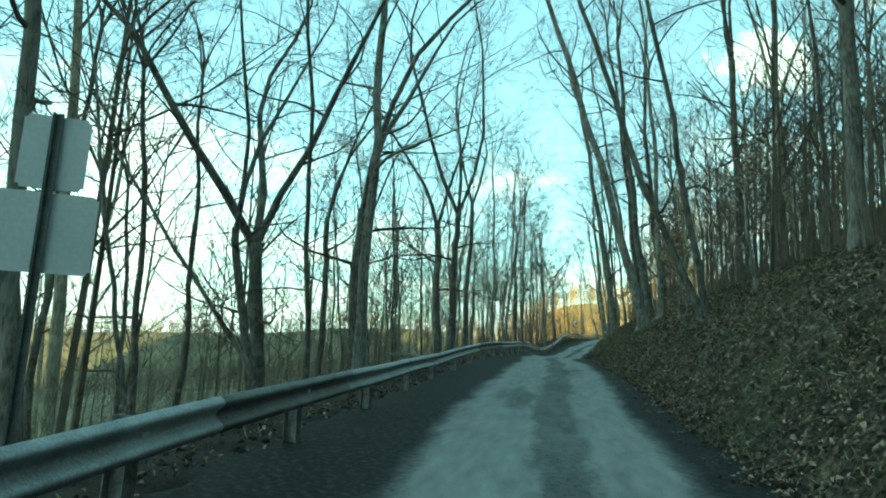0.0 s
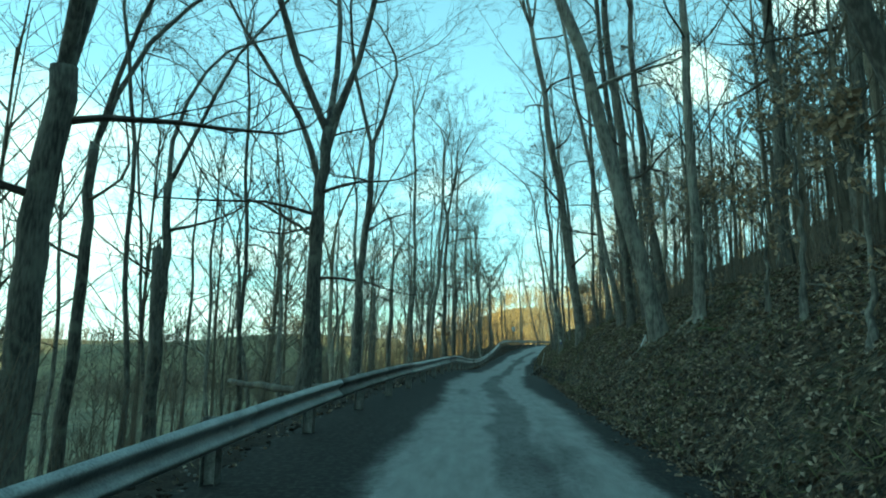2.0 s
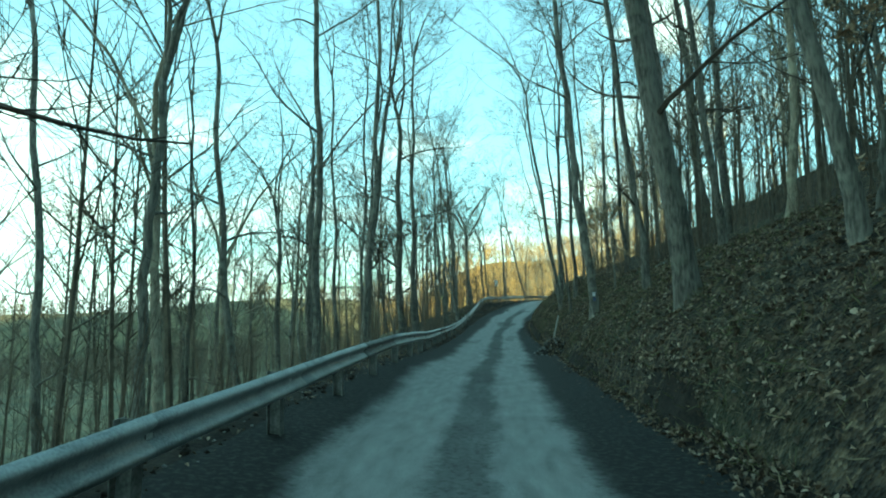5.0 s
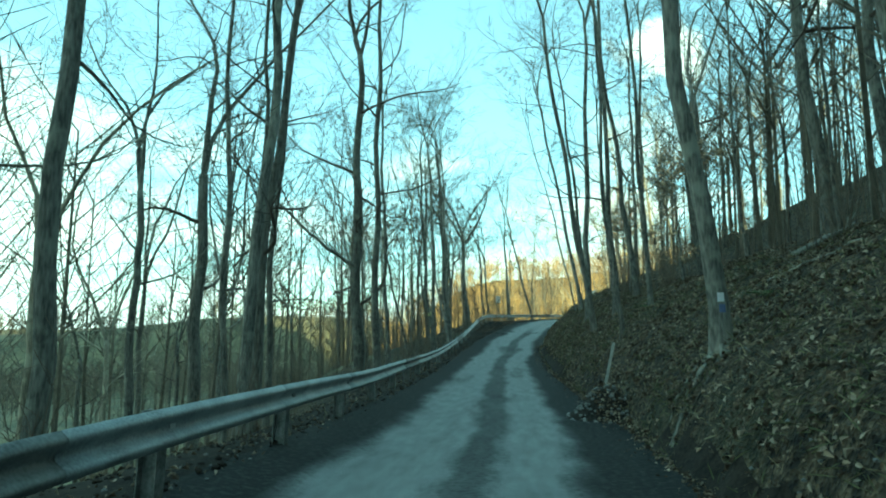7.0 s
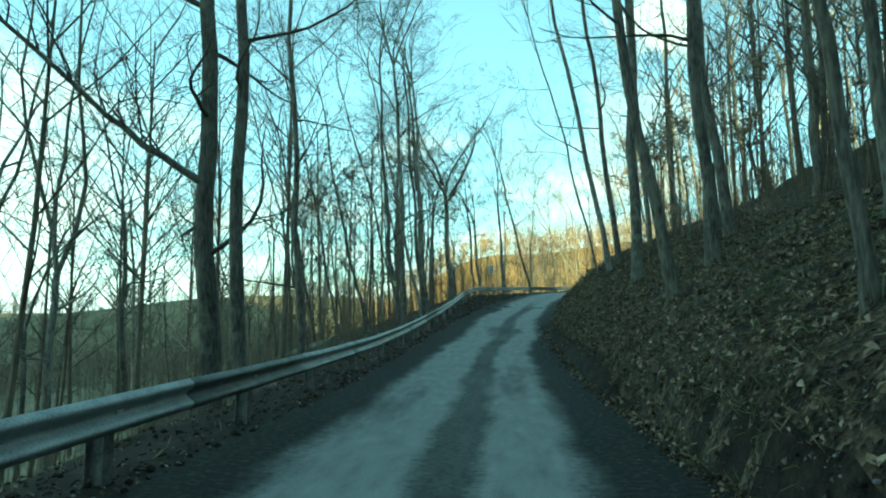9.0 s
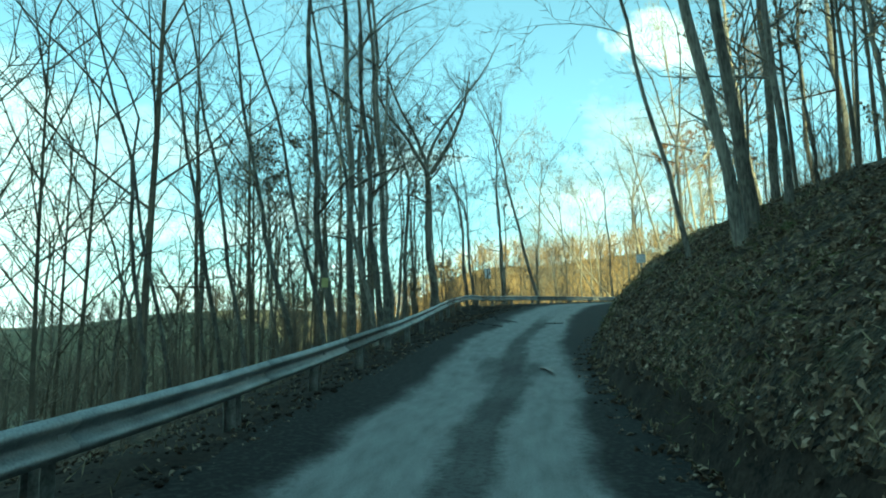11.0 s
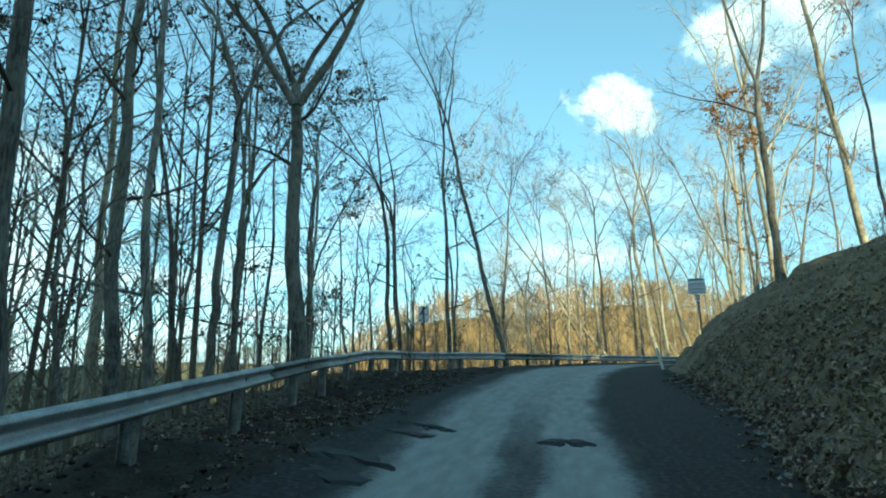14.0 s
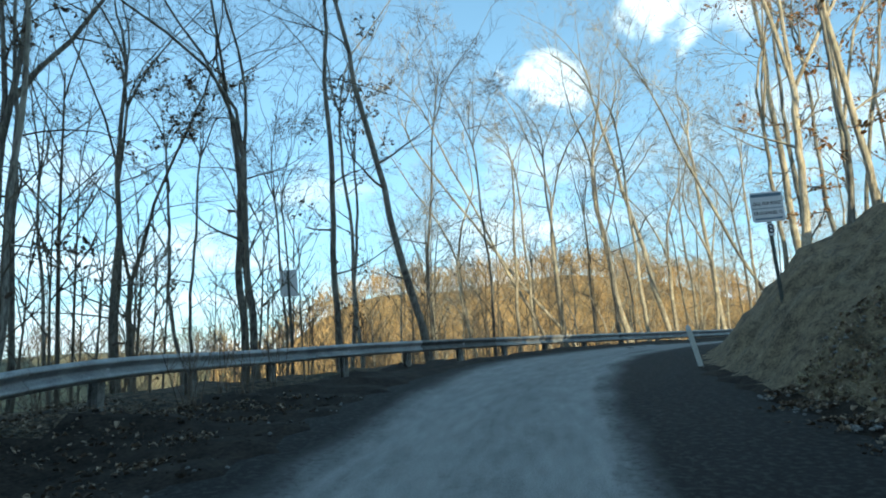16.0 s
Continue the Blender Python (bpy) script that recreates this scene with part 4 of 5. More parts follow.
def small_tree(seed, limbs=11, twigs=5, height=16.0, r=0.10, far=0.055):
    """A cheap tree for woods far off, with a rounded crown."""
    rng = random.Random(seed)
    w = Wood()
    near = twigs > 2
    bx, by = rng.uniform(-0.6, 0.6), rng.uniform(-0.6, 0.6)
    stem = [np.array([0, 0, -0.5]), np.array([bx * 0.7, by * 0.7, height * 0.4]), np.array([bx, by, height * 0.8])]
    w.tube(stem, [r, r * 0.65, 0.03], 4 if near else 3)
    for c in range(limbs):
        f = 0.26 + 0.54 * (c + rng.random()) / limbs
        turn, up = c * 2.4 + rng.uniform(-0.5, 0.5), rng.uniform(0.3, 0.9) + f
        a = np.array([np.interp(f, (0, 0.4, 0.8), (0, bx * 0.7, bx)), np.interp(f, (0, 0.4, 0.8), (0, by * 0.7, by)), height * f])
        d = unit(np.array([math.cos(turn), math.sin(turn), up])) * height * rng.uniform(0.17, 0.30)
        b = a + d * 0.5
        e = a + d + np.array([0, 0, 0.035 * height])
        w.tube([a, b, e] if near else [a, e], [0.036, 0.026, 0.012] if near else [far * 1.3, far * 0.6], 3)
        for _ in range(twigs):
            g = rng.uniform(0.25, 1)
            q = a + (b - a) * g * 2 if g < 0.5 else b + (e - b) * (g - 0.5) * 2
            if not near:
                q = a + (e - a) * g
            t = unit(d) * rng.uniform(0.3, 0.9) + unit(np.array([rng.gauss(0, 1), rng.gauss(0, 1), rng.uniform(-0.2, 1.4)]))
            w.twig(q, q + unit(t) * rng.uniform(0.9, 2.2), 0.015 if near else far)
    w.finish()
    return np.array(w.verts), w.faces


def placed_at(x, y, z, turn, size, stretch=1.0):
    m = np.eye(4)
    c, s = math.cos(turn) * size, math.sin(turn) * size
    m[0, 0], m[0, 1], m[1, 0], m[1, 1], m[2, 2] = c, -s, s, c, size * stretch
    m[:3, 3] = (x, y, z)
    return m


def build_distant_woods():
    rng = random.Random(21)
    kinds = [small_tree(300 + k, 12, 6) for k in range(6)] + [small_tree(310 + k, 6, 2, 16.0, 0.13) for k in range(6)] + [small_tree(320 + k, 8, 2, 15.0, 0.17, 0.12) for k in range(6)]

    def fill(places, count, x0, x1, y0, y1, keep, small=0.6, large=1.15, thin=0):
        xs = np.array([rng.uniform(x0, x1) for _ in range(count)])
        ys = np.array([rng.uniform(y0, y1) for _ in range(count)])
        i, off = road_place(xs, ys)
        zs = land(xs, ys)
        for x, y, z, d in zip(xs, ys, zs, off):
            if keep(x, y, d):
                places.append((rng.randrange(6) + 6 * thin, placed_at(x, y, z, rng.uniform(0, 6.28), rng.uniform(small, large))))

    far, near, left = [], [], []
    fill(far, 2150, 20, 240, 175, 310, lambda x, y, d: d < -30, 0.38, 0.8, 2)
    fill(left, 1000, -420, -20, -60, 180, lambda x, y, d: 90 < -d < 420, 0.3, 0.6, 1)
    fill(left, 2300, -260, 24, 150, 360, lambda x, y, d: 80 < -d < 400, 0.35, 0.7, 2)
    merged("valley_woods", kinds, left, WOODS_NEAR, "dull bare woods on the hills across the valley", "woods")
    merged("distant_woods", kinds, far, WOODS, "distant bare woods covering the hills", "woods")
    fill(near, 320, -30, 130, 128, 190, lambda x, y, d: d < -16, 0.45, 0.85)
    fill(near, 380, -140, -5, 0, 170, lambda x, y, d: 30 < -d < 110, 0.25, 0.6)
    fill(near, 170, -30, 20, -5, 125, lambda x, y, d: -26 < d < -9, 0.2, 0.55)
    fill(near, 1600, 8, 70, -20, 100, lambda x, y, d: 10 < d < 45 and spur_line(x, y) > 6, 0.4, 1.1)
    fill(near, 850, 8, 62, -15, 102, lambda x, y, d: 7.5 < d < 34 and spur_line(x, y) > 3, 0.28, 0.8, 1)
    fill(near, 1500, 8, 55, -15, 100, lambda x, y, d: 8 < d < 30 and spur_line(x, y) > 3, 0.10, 0.26, 1)
    fill(near, 650, 0, 42, 88, 142, lambda x, y, d: 6.5 < -d < 26, 0.12, 0.34, 1)
    fill(near, 110, 0, 42, 88, 146, lambda x, y, d: 9 < -d < 30, 0.35, 0.65)
    fill(near, 190, -45, 20, -5, 130, lambda x, y, d: 11 < -d < 38, 1.05, 1.5)
    fill(near, 380, -70, 15, -5, 125, lambda x, y, d: 12 < -d < 60, 0.10, 0.28, 1)
    merged("hillside_woods", kinds, near, WOODS_NEAR, "bare grey woods filling the slopes behind the roadside trees", "woods")


# far trees carry golden sunlight in their colour; WOODS_NEAR is the duller tone
WOODS = material("woods_far_sunlit", (0.24, 0.16, 0.07), (0.50, 0.35, 0.165), 0.25, 0.95, 0, 0.0, 2.0)
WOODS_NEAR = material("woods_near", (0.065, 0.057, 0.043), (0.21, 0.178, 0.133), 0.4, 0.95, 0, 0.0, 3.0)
build_distant_woods()


# ---- leaf litter, grass and brush ----
def island_material(name, colours, rough=0.85, value=(0.6, 1.35)):
    """Colour by joined piece, from a few leaf browns."""
    mat = bpy.data.materials.new(name)
    mat.use_nodes = True
    n, l = mat.node_tree.nodes, mat.node_tree.links
    b = n["Principled BSDF"]
    b.inputs["Roughness"].default_value = rough
    geo = n.new("ShaderNodeNewGeometry")
    ramp = n.new("ShaderNodeValToRGB")
    e = ramp.color_ramp.elements
    for k, c in enumerate(colours):
        stop = e[k] if k < 2 else e.new(0.5)
        stop.position, stop.color = k / (len(colours) - 1), (*c, 1)
    l.new(geo.outputs["Random Per Island"], ramp.inputs[0])
    tc, nz = n.new("ShaderNodeTexCoord"), n.new("ShaderNodeTexNoise")
    nz.inputs["Scale"].default_value = 30
    l.new(tc.outputs["Object"], nz.inputs["Vector"])
    rng = n.new("ShaderNodeMapRange")
    rng.inputs["To Min"].default_value, rng.inputs["To Max"].default_value = value
    l.new(nz.outputs["Fac"], rng.inputs["Value"])
    hsv = n.new("ShaderNodeHueSaturation")
    l.new(rng.outputs[0], hsv.inputs["Value"])
    l.new(ramp.outputs[0], hsv.inputs["Color"])
    l.new(hsv.outputs[0], b.inputs["Base Color"])
    return mat


DEAD_LEAF = island_material("dead_leaf", [(0.035, 0.025, 0.016), (0.46, 0.37, 0.27), (0.10, 0.07, 0.043), (0.28, 0.20, 0.125), (0.065, 0.046, 0.03)])
TAN_LEAF = island_material("tan_leaf", [(0.20, 0.13, 0.075), (0.50, 0.38, 0.25), (0.30, 0.21, 0.125)])
DRY_GRASS = island_material("dry_grass", [(0.14, 0.125, 0.07), (0.36, 0.31, 0.19), (0.22, 0.195, 0.105), (0.29, 0.24, 0.145)])
BRUSH = island_material("brush", [(0.09, 0.07, 0.05), (0.20, 0.16, 0.115), (0.14, 0.105, 0.075)])
FERN = island_material("fern_green", [(0.05, 0.085, 0.025), (0.12, 0.15, 0.05), (0.08, 0.12, 0.035)])


def quads(name, centres, along, across, lift, mat, label, category):
    """Bent leaf blades: two quads folded along the middle. Arrays of centres, half-lengths and half-widths."""
    n = len(centres)
    v = np.empty((n, 6, 3))
    v[:, 0], v[:, 1], v[:, 2] = centres - along, centres - along * 0.1 + across + lift, centres - along * 0.1 - across + lift
    v[:, 3], v[:, 4], v[:, 5] = centres + along, centres + along * 0.55 + across * 0.8 + lift * 0.6, centres + along * 0.55 - across * 0.8 + lift * 0.6
    base = np.arange(n)[:, None] * 6
    f = np.concatenate([base + [0, 1, 4, 3], base + [0, 3, 5, 2]], 0).tolist()
    ob = mesh_ob(name, v.reshape(-1, 3).tolist(), f, mat)
    return tagged(ob, label, category, kind="stuff")


def strewn(count, seed, y0, y1, u0, u1, keep=None):
    rs = np.random.RandomState(seed)
    k = rs.uniform(np.searchsorted(ROAD_LINE[:, 1], y0), np.searchsorted(ROAD_LINE[:150, 1], y1), count)
    i = k.astype(int)
    g = (k - i)[:, None]
    p = ROAD_LINE[i, :2] * (1 - g) + ROAD_LINE[i + 1, :2] * g + ROAD_SIDE[i] * (u0 + (u1 - u0) * rs.rand(count) ** 1.3 + (bank_foot(ROAD_LINE[i, 1]) - 2.5 if u0 > 0 else 0))[:, None]
    z = land(p[:, 0], p[:, 1])
    e = 0.08
    nx, ny = (land(p[:, 0] + e, p[:, 1]) - z) / e, (land(p[:, 0], p[:, 1] + e) - z) / e
    normal = np.stack([-nx, -ny, np.ones(count)], 1)
    normal /= np.linalg.norm(normal, axis=1)[:, None]
    return rs, np.c_[p, z], normal


def build_fallen_leaves():
    for seed, count, y0, y1, u0, u1, label in ((5, 165000, -4, 104, 1.85, 9.0, "curled brown fallen leaves thick on the cut bank"), (6, 11000, -4, 100, -2.9, -6.5, "brown fallen leaves strewn under the guardrail"), (7, 7000, 92, 113, -3.6, -8.5, "brown fallen leaves drifted on the gravel corner"), (19, 9000, 90, 108, 2.35, 4.6, "brown fallen leaves lying along the foot of the grassy bank")):
        rs, c, normal = strewn(count, seed, y0, y1, u0, u1)
        thick = waves(c[:, 0], c[:, 1], 0.9, 3.0) + 0.6 * waves(c[:, 0], c[:, 1], 3.0, 1.0) + rs.normal(size=count) * 0.3 > (-0.75 if u0 > 0 else -0.22)
        thick &= (u0 < 0) | (c[:, 1] < 84.5 + rs.normal(size=count) * 1.5) | (seed == 19) | (rs.rand(count) < 0.22)
        c, normal, count = c[thick], normal[thick], int(thick.sum())
        a = rs.normal(size=(count, 3))
        a -= (a * normal).sum(1)[:, None] * normal * 0.75
        a /= np.linalg.norm(a, axis=1)[:, None]
        b = np.cross(normal, a)
        b /= np.linalg.norm(b, axis=1)[:, None]
        size = (0.02 + 0.036 * rs.rand(count) ** 1.5)[:, None] * (1.0 if u0 > 0 else 0.85)
        quads("fallen_leaves", c + normal * rs.uniform(0.012, 0.06, count)[:, None], a * size, b * size * rs.uniform(0.35, 0.7, count)[:, None], normal * size * rs.uniform(0.2, 1.1, count)[:, None], DEAD_LEAF, label, "leaves")


def build_dry_grass():
    parts = []
    for seed, count, y0, y1, u0, u1 in ((8, 40000, 84, 108, 2.8, 10.0), (9, 14000, -4, 84, 2.3, 6.0), (10, 700, -4, 90, -3.2, -5.5)):
        rs, c, normal = strewn(count, seed, y0, y1, u0, u1)
        way = normal * 0.5 + rs.normal(size=(count, 3)) * 0.45
        way[:, 2] += 0.1
        way /= np.linalg.norm(way, axis=1)[:, None]
        size = rs.uniform(0.05, 0.16, count)[:, None] * (0.42 if seed == 8 else 0.6)
        side = np.cross(way, rs.normal(size=(count, 3)))
        side /= np.linalg.norm(side, axis=1)[:, None]
        parts.append((c + way * size * 0.9, way * size, side * rs.uniform(0.004, 0.010, count)[:, None] * (1.2 if seed == 8 else 1), normal * 0.0))
    quads("dry_grass", *(np.concatenate([p[k] for p in parts]) for k in range(4)), DRY_GRASS, "short dry tan grass on the cut bank and verges", "grass")


def shrub(seed, stems=7, tall=1.3):
    rng = random.Random(seed)
    w = Wood()
    for _ in range(stems):
        turn, out = rng.uniform(0, 6.28), rng.uniform(0.15, 0.7)
        h = tall * rng.uniform(0.5, 1.2)
        a = np.array([rng.uniform(-0.15, 0.15), rng.uniform(-0.15, 0.15), -0.1])
        b = a + np.array([math.cos(turn) * out * 0.4, math.sin(turn) * out * 0.4, h * 0.55])
        c = b + np.array([math.cos(turn + 0.4) * out * 0.6, math.sin(turn + 0.4) * out * 0.6, h * 0.45])
        w.tube([a, b, c], [0.009, 0.007, 0.004], 3)
        for _ in range(4):
            g = rng.uniform(0, 1)
            q = b + (c - b) * g
            w.tube([q, q + np.array([rng.uniform(-0.3, 0.3), rng.uniform(-0.3, 0.3), rng.uniform(0.1, 0.4)])], [0.005, 0.003], 3)
    return np.array(w.verts), w.faces


def build_brush():
    rng = random.Random(33)
    kinds = [shrub(400 + k, rng.randint(5, 9), rng.uniform(0.9, 2.2)) for k in range(7)]
    places = []
    for count, u0, u1 in ((420, 6.0, 26.0), (640, -5.0, -34.0)):
        for _ in range(count):
            k = rng.randrange(36, 175)
            u = u0 + (u1 - u0) * rng.random() ** 1.4
            p = ROAD_LINE[k, :2] + ROAD_SIDE[k] * u
            i, off = road_place(p[0], p[1])
            if abs(off[0]) < 4.4 or (off[0] > 0) != (u0 > 0) or (u0 > 0 and p[1] > 84 and off[0] < 9):
                continue
            places.append((rng.randrange(7), placed_at(p[0], p[1], ground_at(p[0], p[1]), rng.uniform(0, 6.28), rng.uniform(0.7, 1.5) * (1.0 if u0 > 0 else 0.75))))
    merged("undergrowth", kinds, places, BRUSH, "tangled bare undergrowth and saplings on the slopes", "brush")


def build_bank_grass():
    rs, c, normal = strewn(34000, 18, -4, 92, 2.4, 7.5)
    thick = waves(c[:, 0], c[:, 1], 1.7, 6.0) + 0.5 * waves(c[:, 0], c[:, 1], 5.0, 2.0) + rs.normal(size=len(c)) * 0.25 > 0.0
    c, normal = c[thick], normal[thick]
    n = len(c)
    way = normal * 0.4 + rs.normal(size=(n, 3)) * 0.5
    way[:, 2] -= 0.15
    way /= np.linalg.norm(way, axis=1)[:, None]
    size = rs.uniform(0.06, 0.15, n)[:, None]
    side = np.cross(way, rs.normal(size=(n, 3)))
    side /= np.linalg.norm(side, axis=1)[:, None]
    quads("bank_grass", c + way * size * 0.8 + normal * 0.02, way * size, side * rs.uniform(0.004, 0.009, n)[:, None], normal * 0.01, BANK_GRASS, "olive grass tufts and moss among the leaves on the bank", "grass")


BANK_GRASS = island_material("bank_grass", [(0.035, 0.045, 0.018), (0.17, 0.175, 0.085), (0.07, 0.082, 0.034), (0.12, 0.115, 0.055)])
build_fallen_leaves()
build_bank_grass()
build_dry_grass()
build_brush()


def leafy_sapling(x, y, seed, height=4.0, label="young beech still holding curled brown leaves on the bank", count=420, mat=None, name="young_tree"):
    """A thin tree that has kept dead leaves on its twigs."""
    rng = random.Random(seed)
    t = tree(name, seed, height, 0.03 + 0.004 * height, (rng.uniform(-0.12, 0.05), rng.uniform(-0.08, 0.08)), 0, 0.2, 9, 0.2, BARK_PALE, 1.3, 2, 1.0, label)
    t.location = (x, y, ground_at(x, y))
    crown = next(c for c in t.children if c.name.startswith("crown"))
    co = np.empty(len(crown.data.vertices) * 3)
    crown.data.vertices.foreach_get("co", co)
    co = co.reshape(-1, 3)
    rs = np.random.RandomState(seed)
    c = co[rs.randint(0, len(co), count)] + rs.normal(size=(count, 3)) * 0.05
    a = rs.normal(size=(count, 3))
    a[:, 2] -= 0.5
    a /= np.linalg.norm(a, axis=1)[:, None]
    b = np.cross(a, rs.normal(size=(count, 3)))
    b /= np.linalg.norm(b, axis=1)[:, None]
    size = rs.uniform(0.03, 0.07, count)[:, None] * (1 if height < 8 else 1.25)
    leaves = quads("leaves", c, a * size, b * size * 0.5, np.cross(a, b) * size * 0.25, mat or DEAD_LEAF, "", "")
    del leaves["kind"]
    leaves.parent = t
    return t


for n, (x, y, h) in enumerate(((8.0, 19.6, 3.4), (8.6, 21.5, 4.5), (9.3, 23.4, 3.0), (8.4, 16.0, 4.2), (10.4, 27.0, 3.6), (12.2, 33.5, 4.6), (13.2, 38.0, 3.8), (17.5, 56.0, 4.0), (20.5, 62.5, 4.6), (23.2, 69.5, 3.6), (24.2, 74.5, 5.0), (26.5, 80.0, 5.5), (27.5, 83.5, 7.0), (25.4, 76.8, 6.0), (28.8, 86.0, 6.5), (24.8, 71.0, 5.5), (30.5, 89.5, 6.0))):
    leafy_sapling(x, y, 500 + n, h, mat=TAN_LEAF)
for n, (x, y, h) in enumerate(((19.0, 106.5, 14), (15.5, 104.0, 15), (24.0, 119.0, 13), (29.5, 120.5, 14), (12.5, 101.0, 13), (17.0, 109.5, 16), (14.0, 107.0, 17), (19.5, 112.0, 16), (21.5, 108.8, 13), (11.0, 105.5, 16))):
    leafy_sapling(x, y, 520 + n, h, "slender oak with clumps of withered dark leaves below the road", 1300, DEAD_LEAF, "oak_tree")
for n, (x, y, h) in enumerate(((41.2, 110.2, 13), (44.6, 112.0, 15), (38.0, 106.2, 9), (45.5, 107.0, 16), (48.5, 113.0, 14))):
    leafy_sapling(x, y, 540 + n, h, "oak holding rusty orange leaves on the spur", 900, island_material("rust_leaf", [(0.30, 0.13, 0.04), (0.42, 0.22, 0.08), (0.36, 0.17, 0.05)]), "oak_tree")


# ---- logs, ferns and stones ----
ROTTEN = bark_material("rotten_bark", (0.012, 0.011, 0.009), (0.085, 0.072, 0.055))


def log(x0, y0, x1, y1, r, lift=0.0, label="fallen grey log lying on the leaf litter"):
    rng = random.Random(int(x0 * 100))
    w = Wood()
    pts = []
    for k in range(9):
        f = k / 8
        x, y = x0 + (x1 - x0) * f, y0 + (y1 - y0) * f
        pts.append(np.array([x + rng.uniform(-0.05, 0.05), y + rng.uniform(-0.05, 0.05), max(ground_at(x0, y0) * (1 - f) + ground_at(x1, y1) * f, ground_at(x, y)) + r * 0.7 + lift]))
    w.tube(pts, [r * (1 - 0.5 * k / 8) for k in range(9)], 8)
    w.faces.append(tuple(range(7, -1, -1)))
    for _ in range(3):
        q = pts[rng.randrange(2, 8)]
        w.tube([q, q + np.array([rng.uniform(-0.5, 0.5), rng.uniform(-0.5, 0.5), rng.uniform(0.2, 0.6)])], [r * 0.25, r * 0.1], 5)
    return tagged(mesh_ob("fallen_log", w.verts, w.faces, ROTTEN if "rotten" in label else BARK_PALE, smooth=True), label, "log")


log(-0.6, 33.2, 1.6, 36.6, 0.16, 0.1, "dark rotten fallen log below the guardrail")
log(-2.2, 31.0, 0.8, 33.8, 0.11, 0.05, "rotten fallen log below the guardrail")
log(15.6, 47.0, 19.5, 52.0, 0.07, 0.02, "thin fallen branch on the hillside leaf litter")
log(18.6, 54.5, 22.5, 57.0, 0.08, 0.02, "pale fallen branch on the hillside leaf litter")
log(17.06, 53.26, 17.44, 50.98, 0.035, 0.06, "long pale fallen branch on the bank leaf litter")
log(10.8, 31.5, 13.5, 35.5, 0.05, 0.02, "thin fallen branch on the hillside leaf litter")


def lodged_log():
    """A rotten trunk caught between the verge and a tree below it."""
    rng = random.Random(8)
    w = Wood()
    a, c = np.array([2.1, 31.6, 1.32]), np.array([-2.25, 36.75, 1.12])
    pts = [a + (c - a) * k / 10 + np.array([rng.uniform(-0.05, 0.05), rng.uniform(-0.05, 0.05), rng.uniform(-0.06, 0.06) - 0.1 * math.sin(k / 10 * 3.1)]) for k in range(11)]
    w.tube(pts, [0.15 - 0.006 * k + rng.uniform(-0.012, 0.012) for k in range(11)], 9)
    w.faces.append(tuple(range(8, -1, -1)))
    for k in (3, 5, 6, 8):
        w.tube([pts[k], pts[k] + np.array([rng.uniform(-0.4, 0.4), rng.uniform(-0.4, 0.4), rng.uniform(-0.3, 0.45)])], [0.05, 0.02], 5)
    tagged(mesh_ob("fallen_log", w.verts, w.faces, BARK, smooth=True), "dark rotten trunk lodged against a tree below the guardrail", "log")


lodged_log()


def fern(x, y, seed, size=0.45):
    rng = random.Random(seed)
    verts, faces = [], []
    z = ground_at(x, y)
    for _ in range(9):
        turn, n = rng.uniform(0, 6.28), 7
        for k in range(n):
            f = (k + 1) / n
            c = np.array([x + math.cos(turn) * size * f, y + math.sin(turn) * size * f, z + size * (0.75 * f - 0.65 * f * f) + 0.03])
            s = np.array([-math.sin(turn), math.cos(turn), 0]) * size * 0.24 * (1.15 - f)
            d = np.array([math.cos(turn), math.sin(turn), -0.2]) * size * 0.06
            for side in (s, -s):
                b = len(verts)
                verts += [c - d, c + side * 0.6 - d * 0.4 + np.array([0, 0, 0.01]), c + side, c + d]
                faces.append((b, b + 1, b + 2, b + 3))
    return tagged(mesh_ob("fern", verts, faces, FERN), "green evergreen fern among the dead leaves on the bank", "fern", "ferns on the bank")


for n, (x, y) in enumerate(((10.3, 29.6), (9.2, 24.9), (17.9, 59.9), (18.6, 61.0), (16.3, 52.4), (7.1, 17.0), (22.6, 76.2))):
    fern(x, y, 600 + n)


STONE = material("stone", (0.12, 0.12, 0.115), (0.38, 0.37, 0.35), 8, 0.9, 0, 0.5, 60, per_piece=0.3)


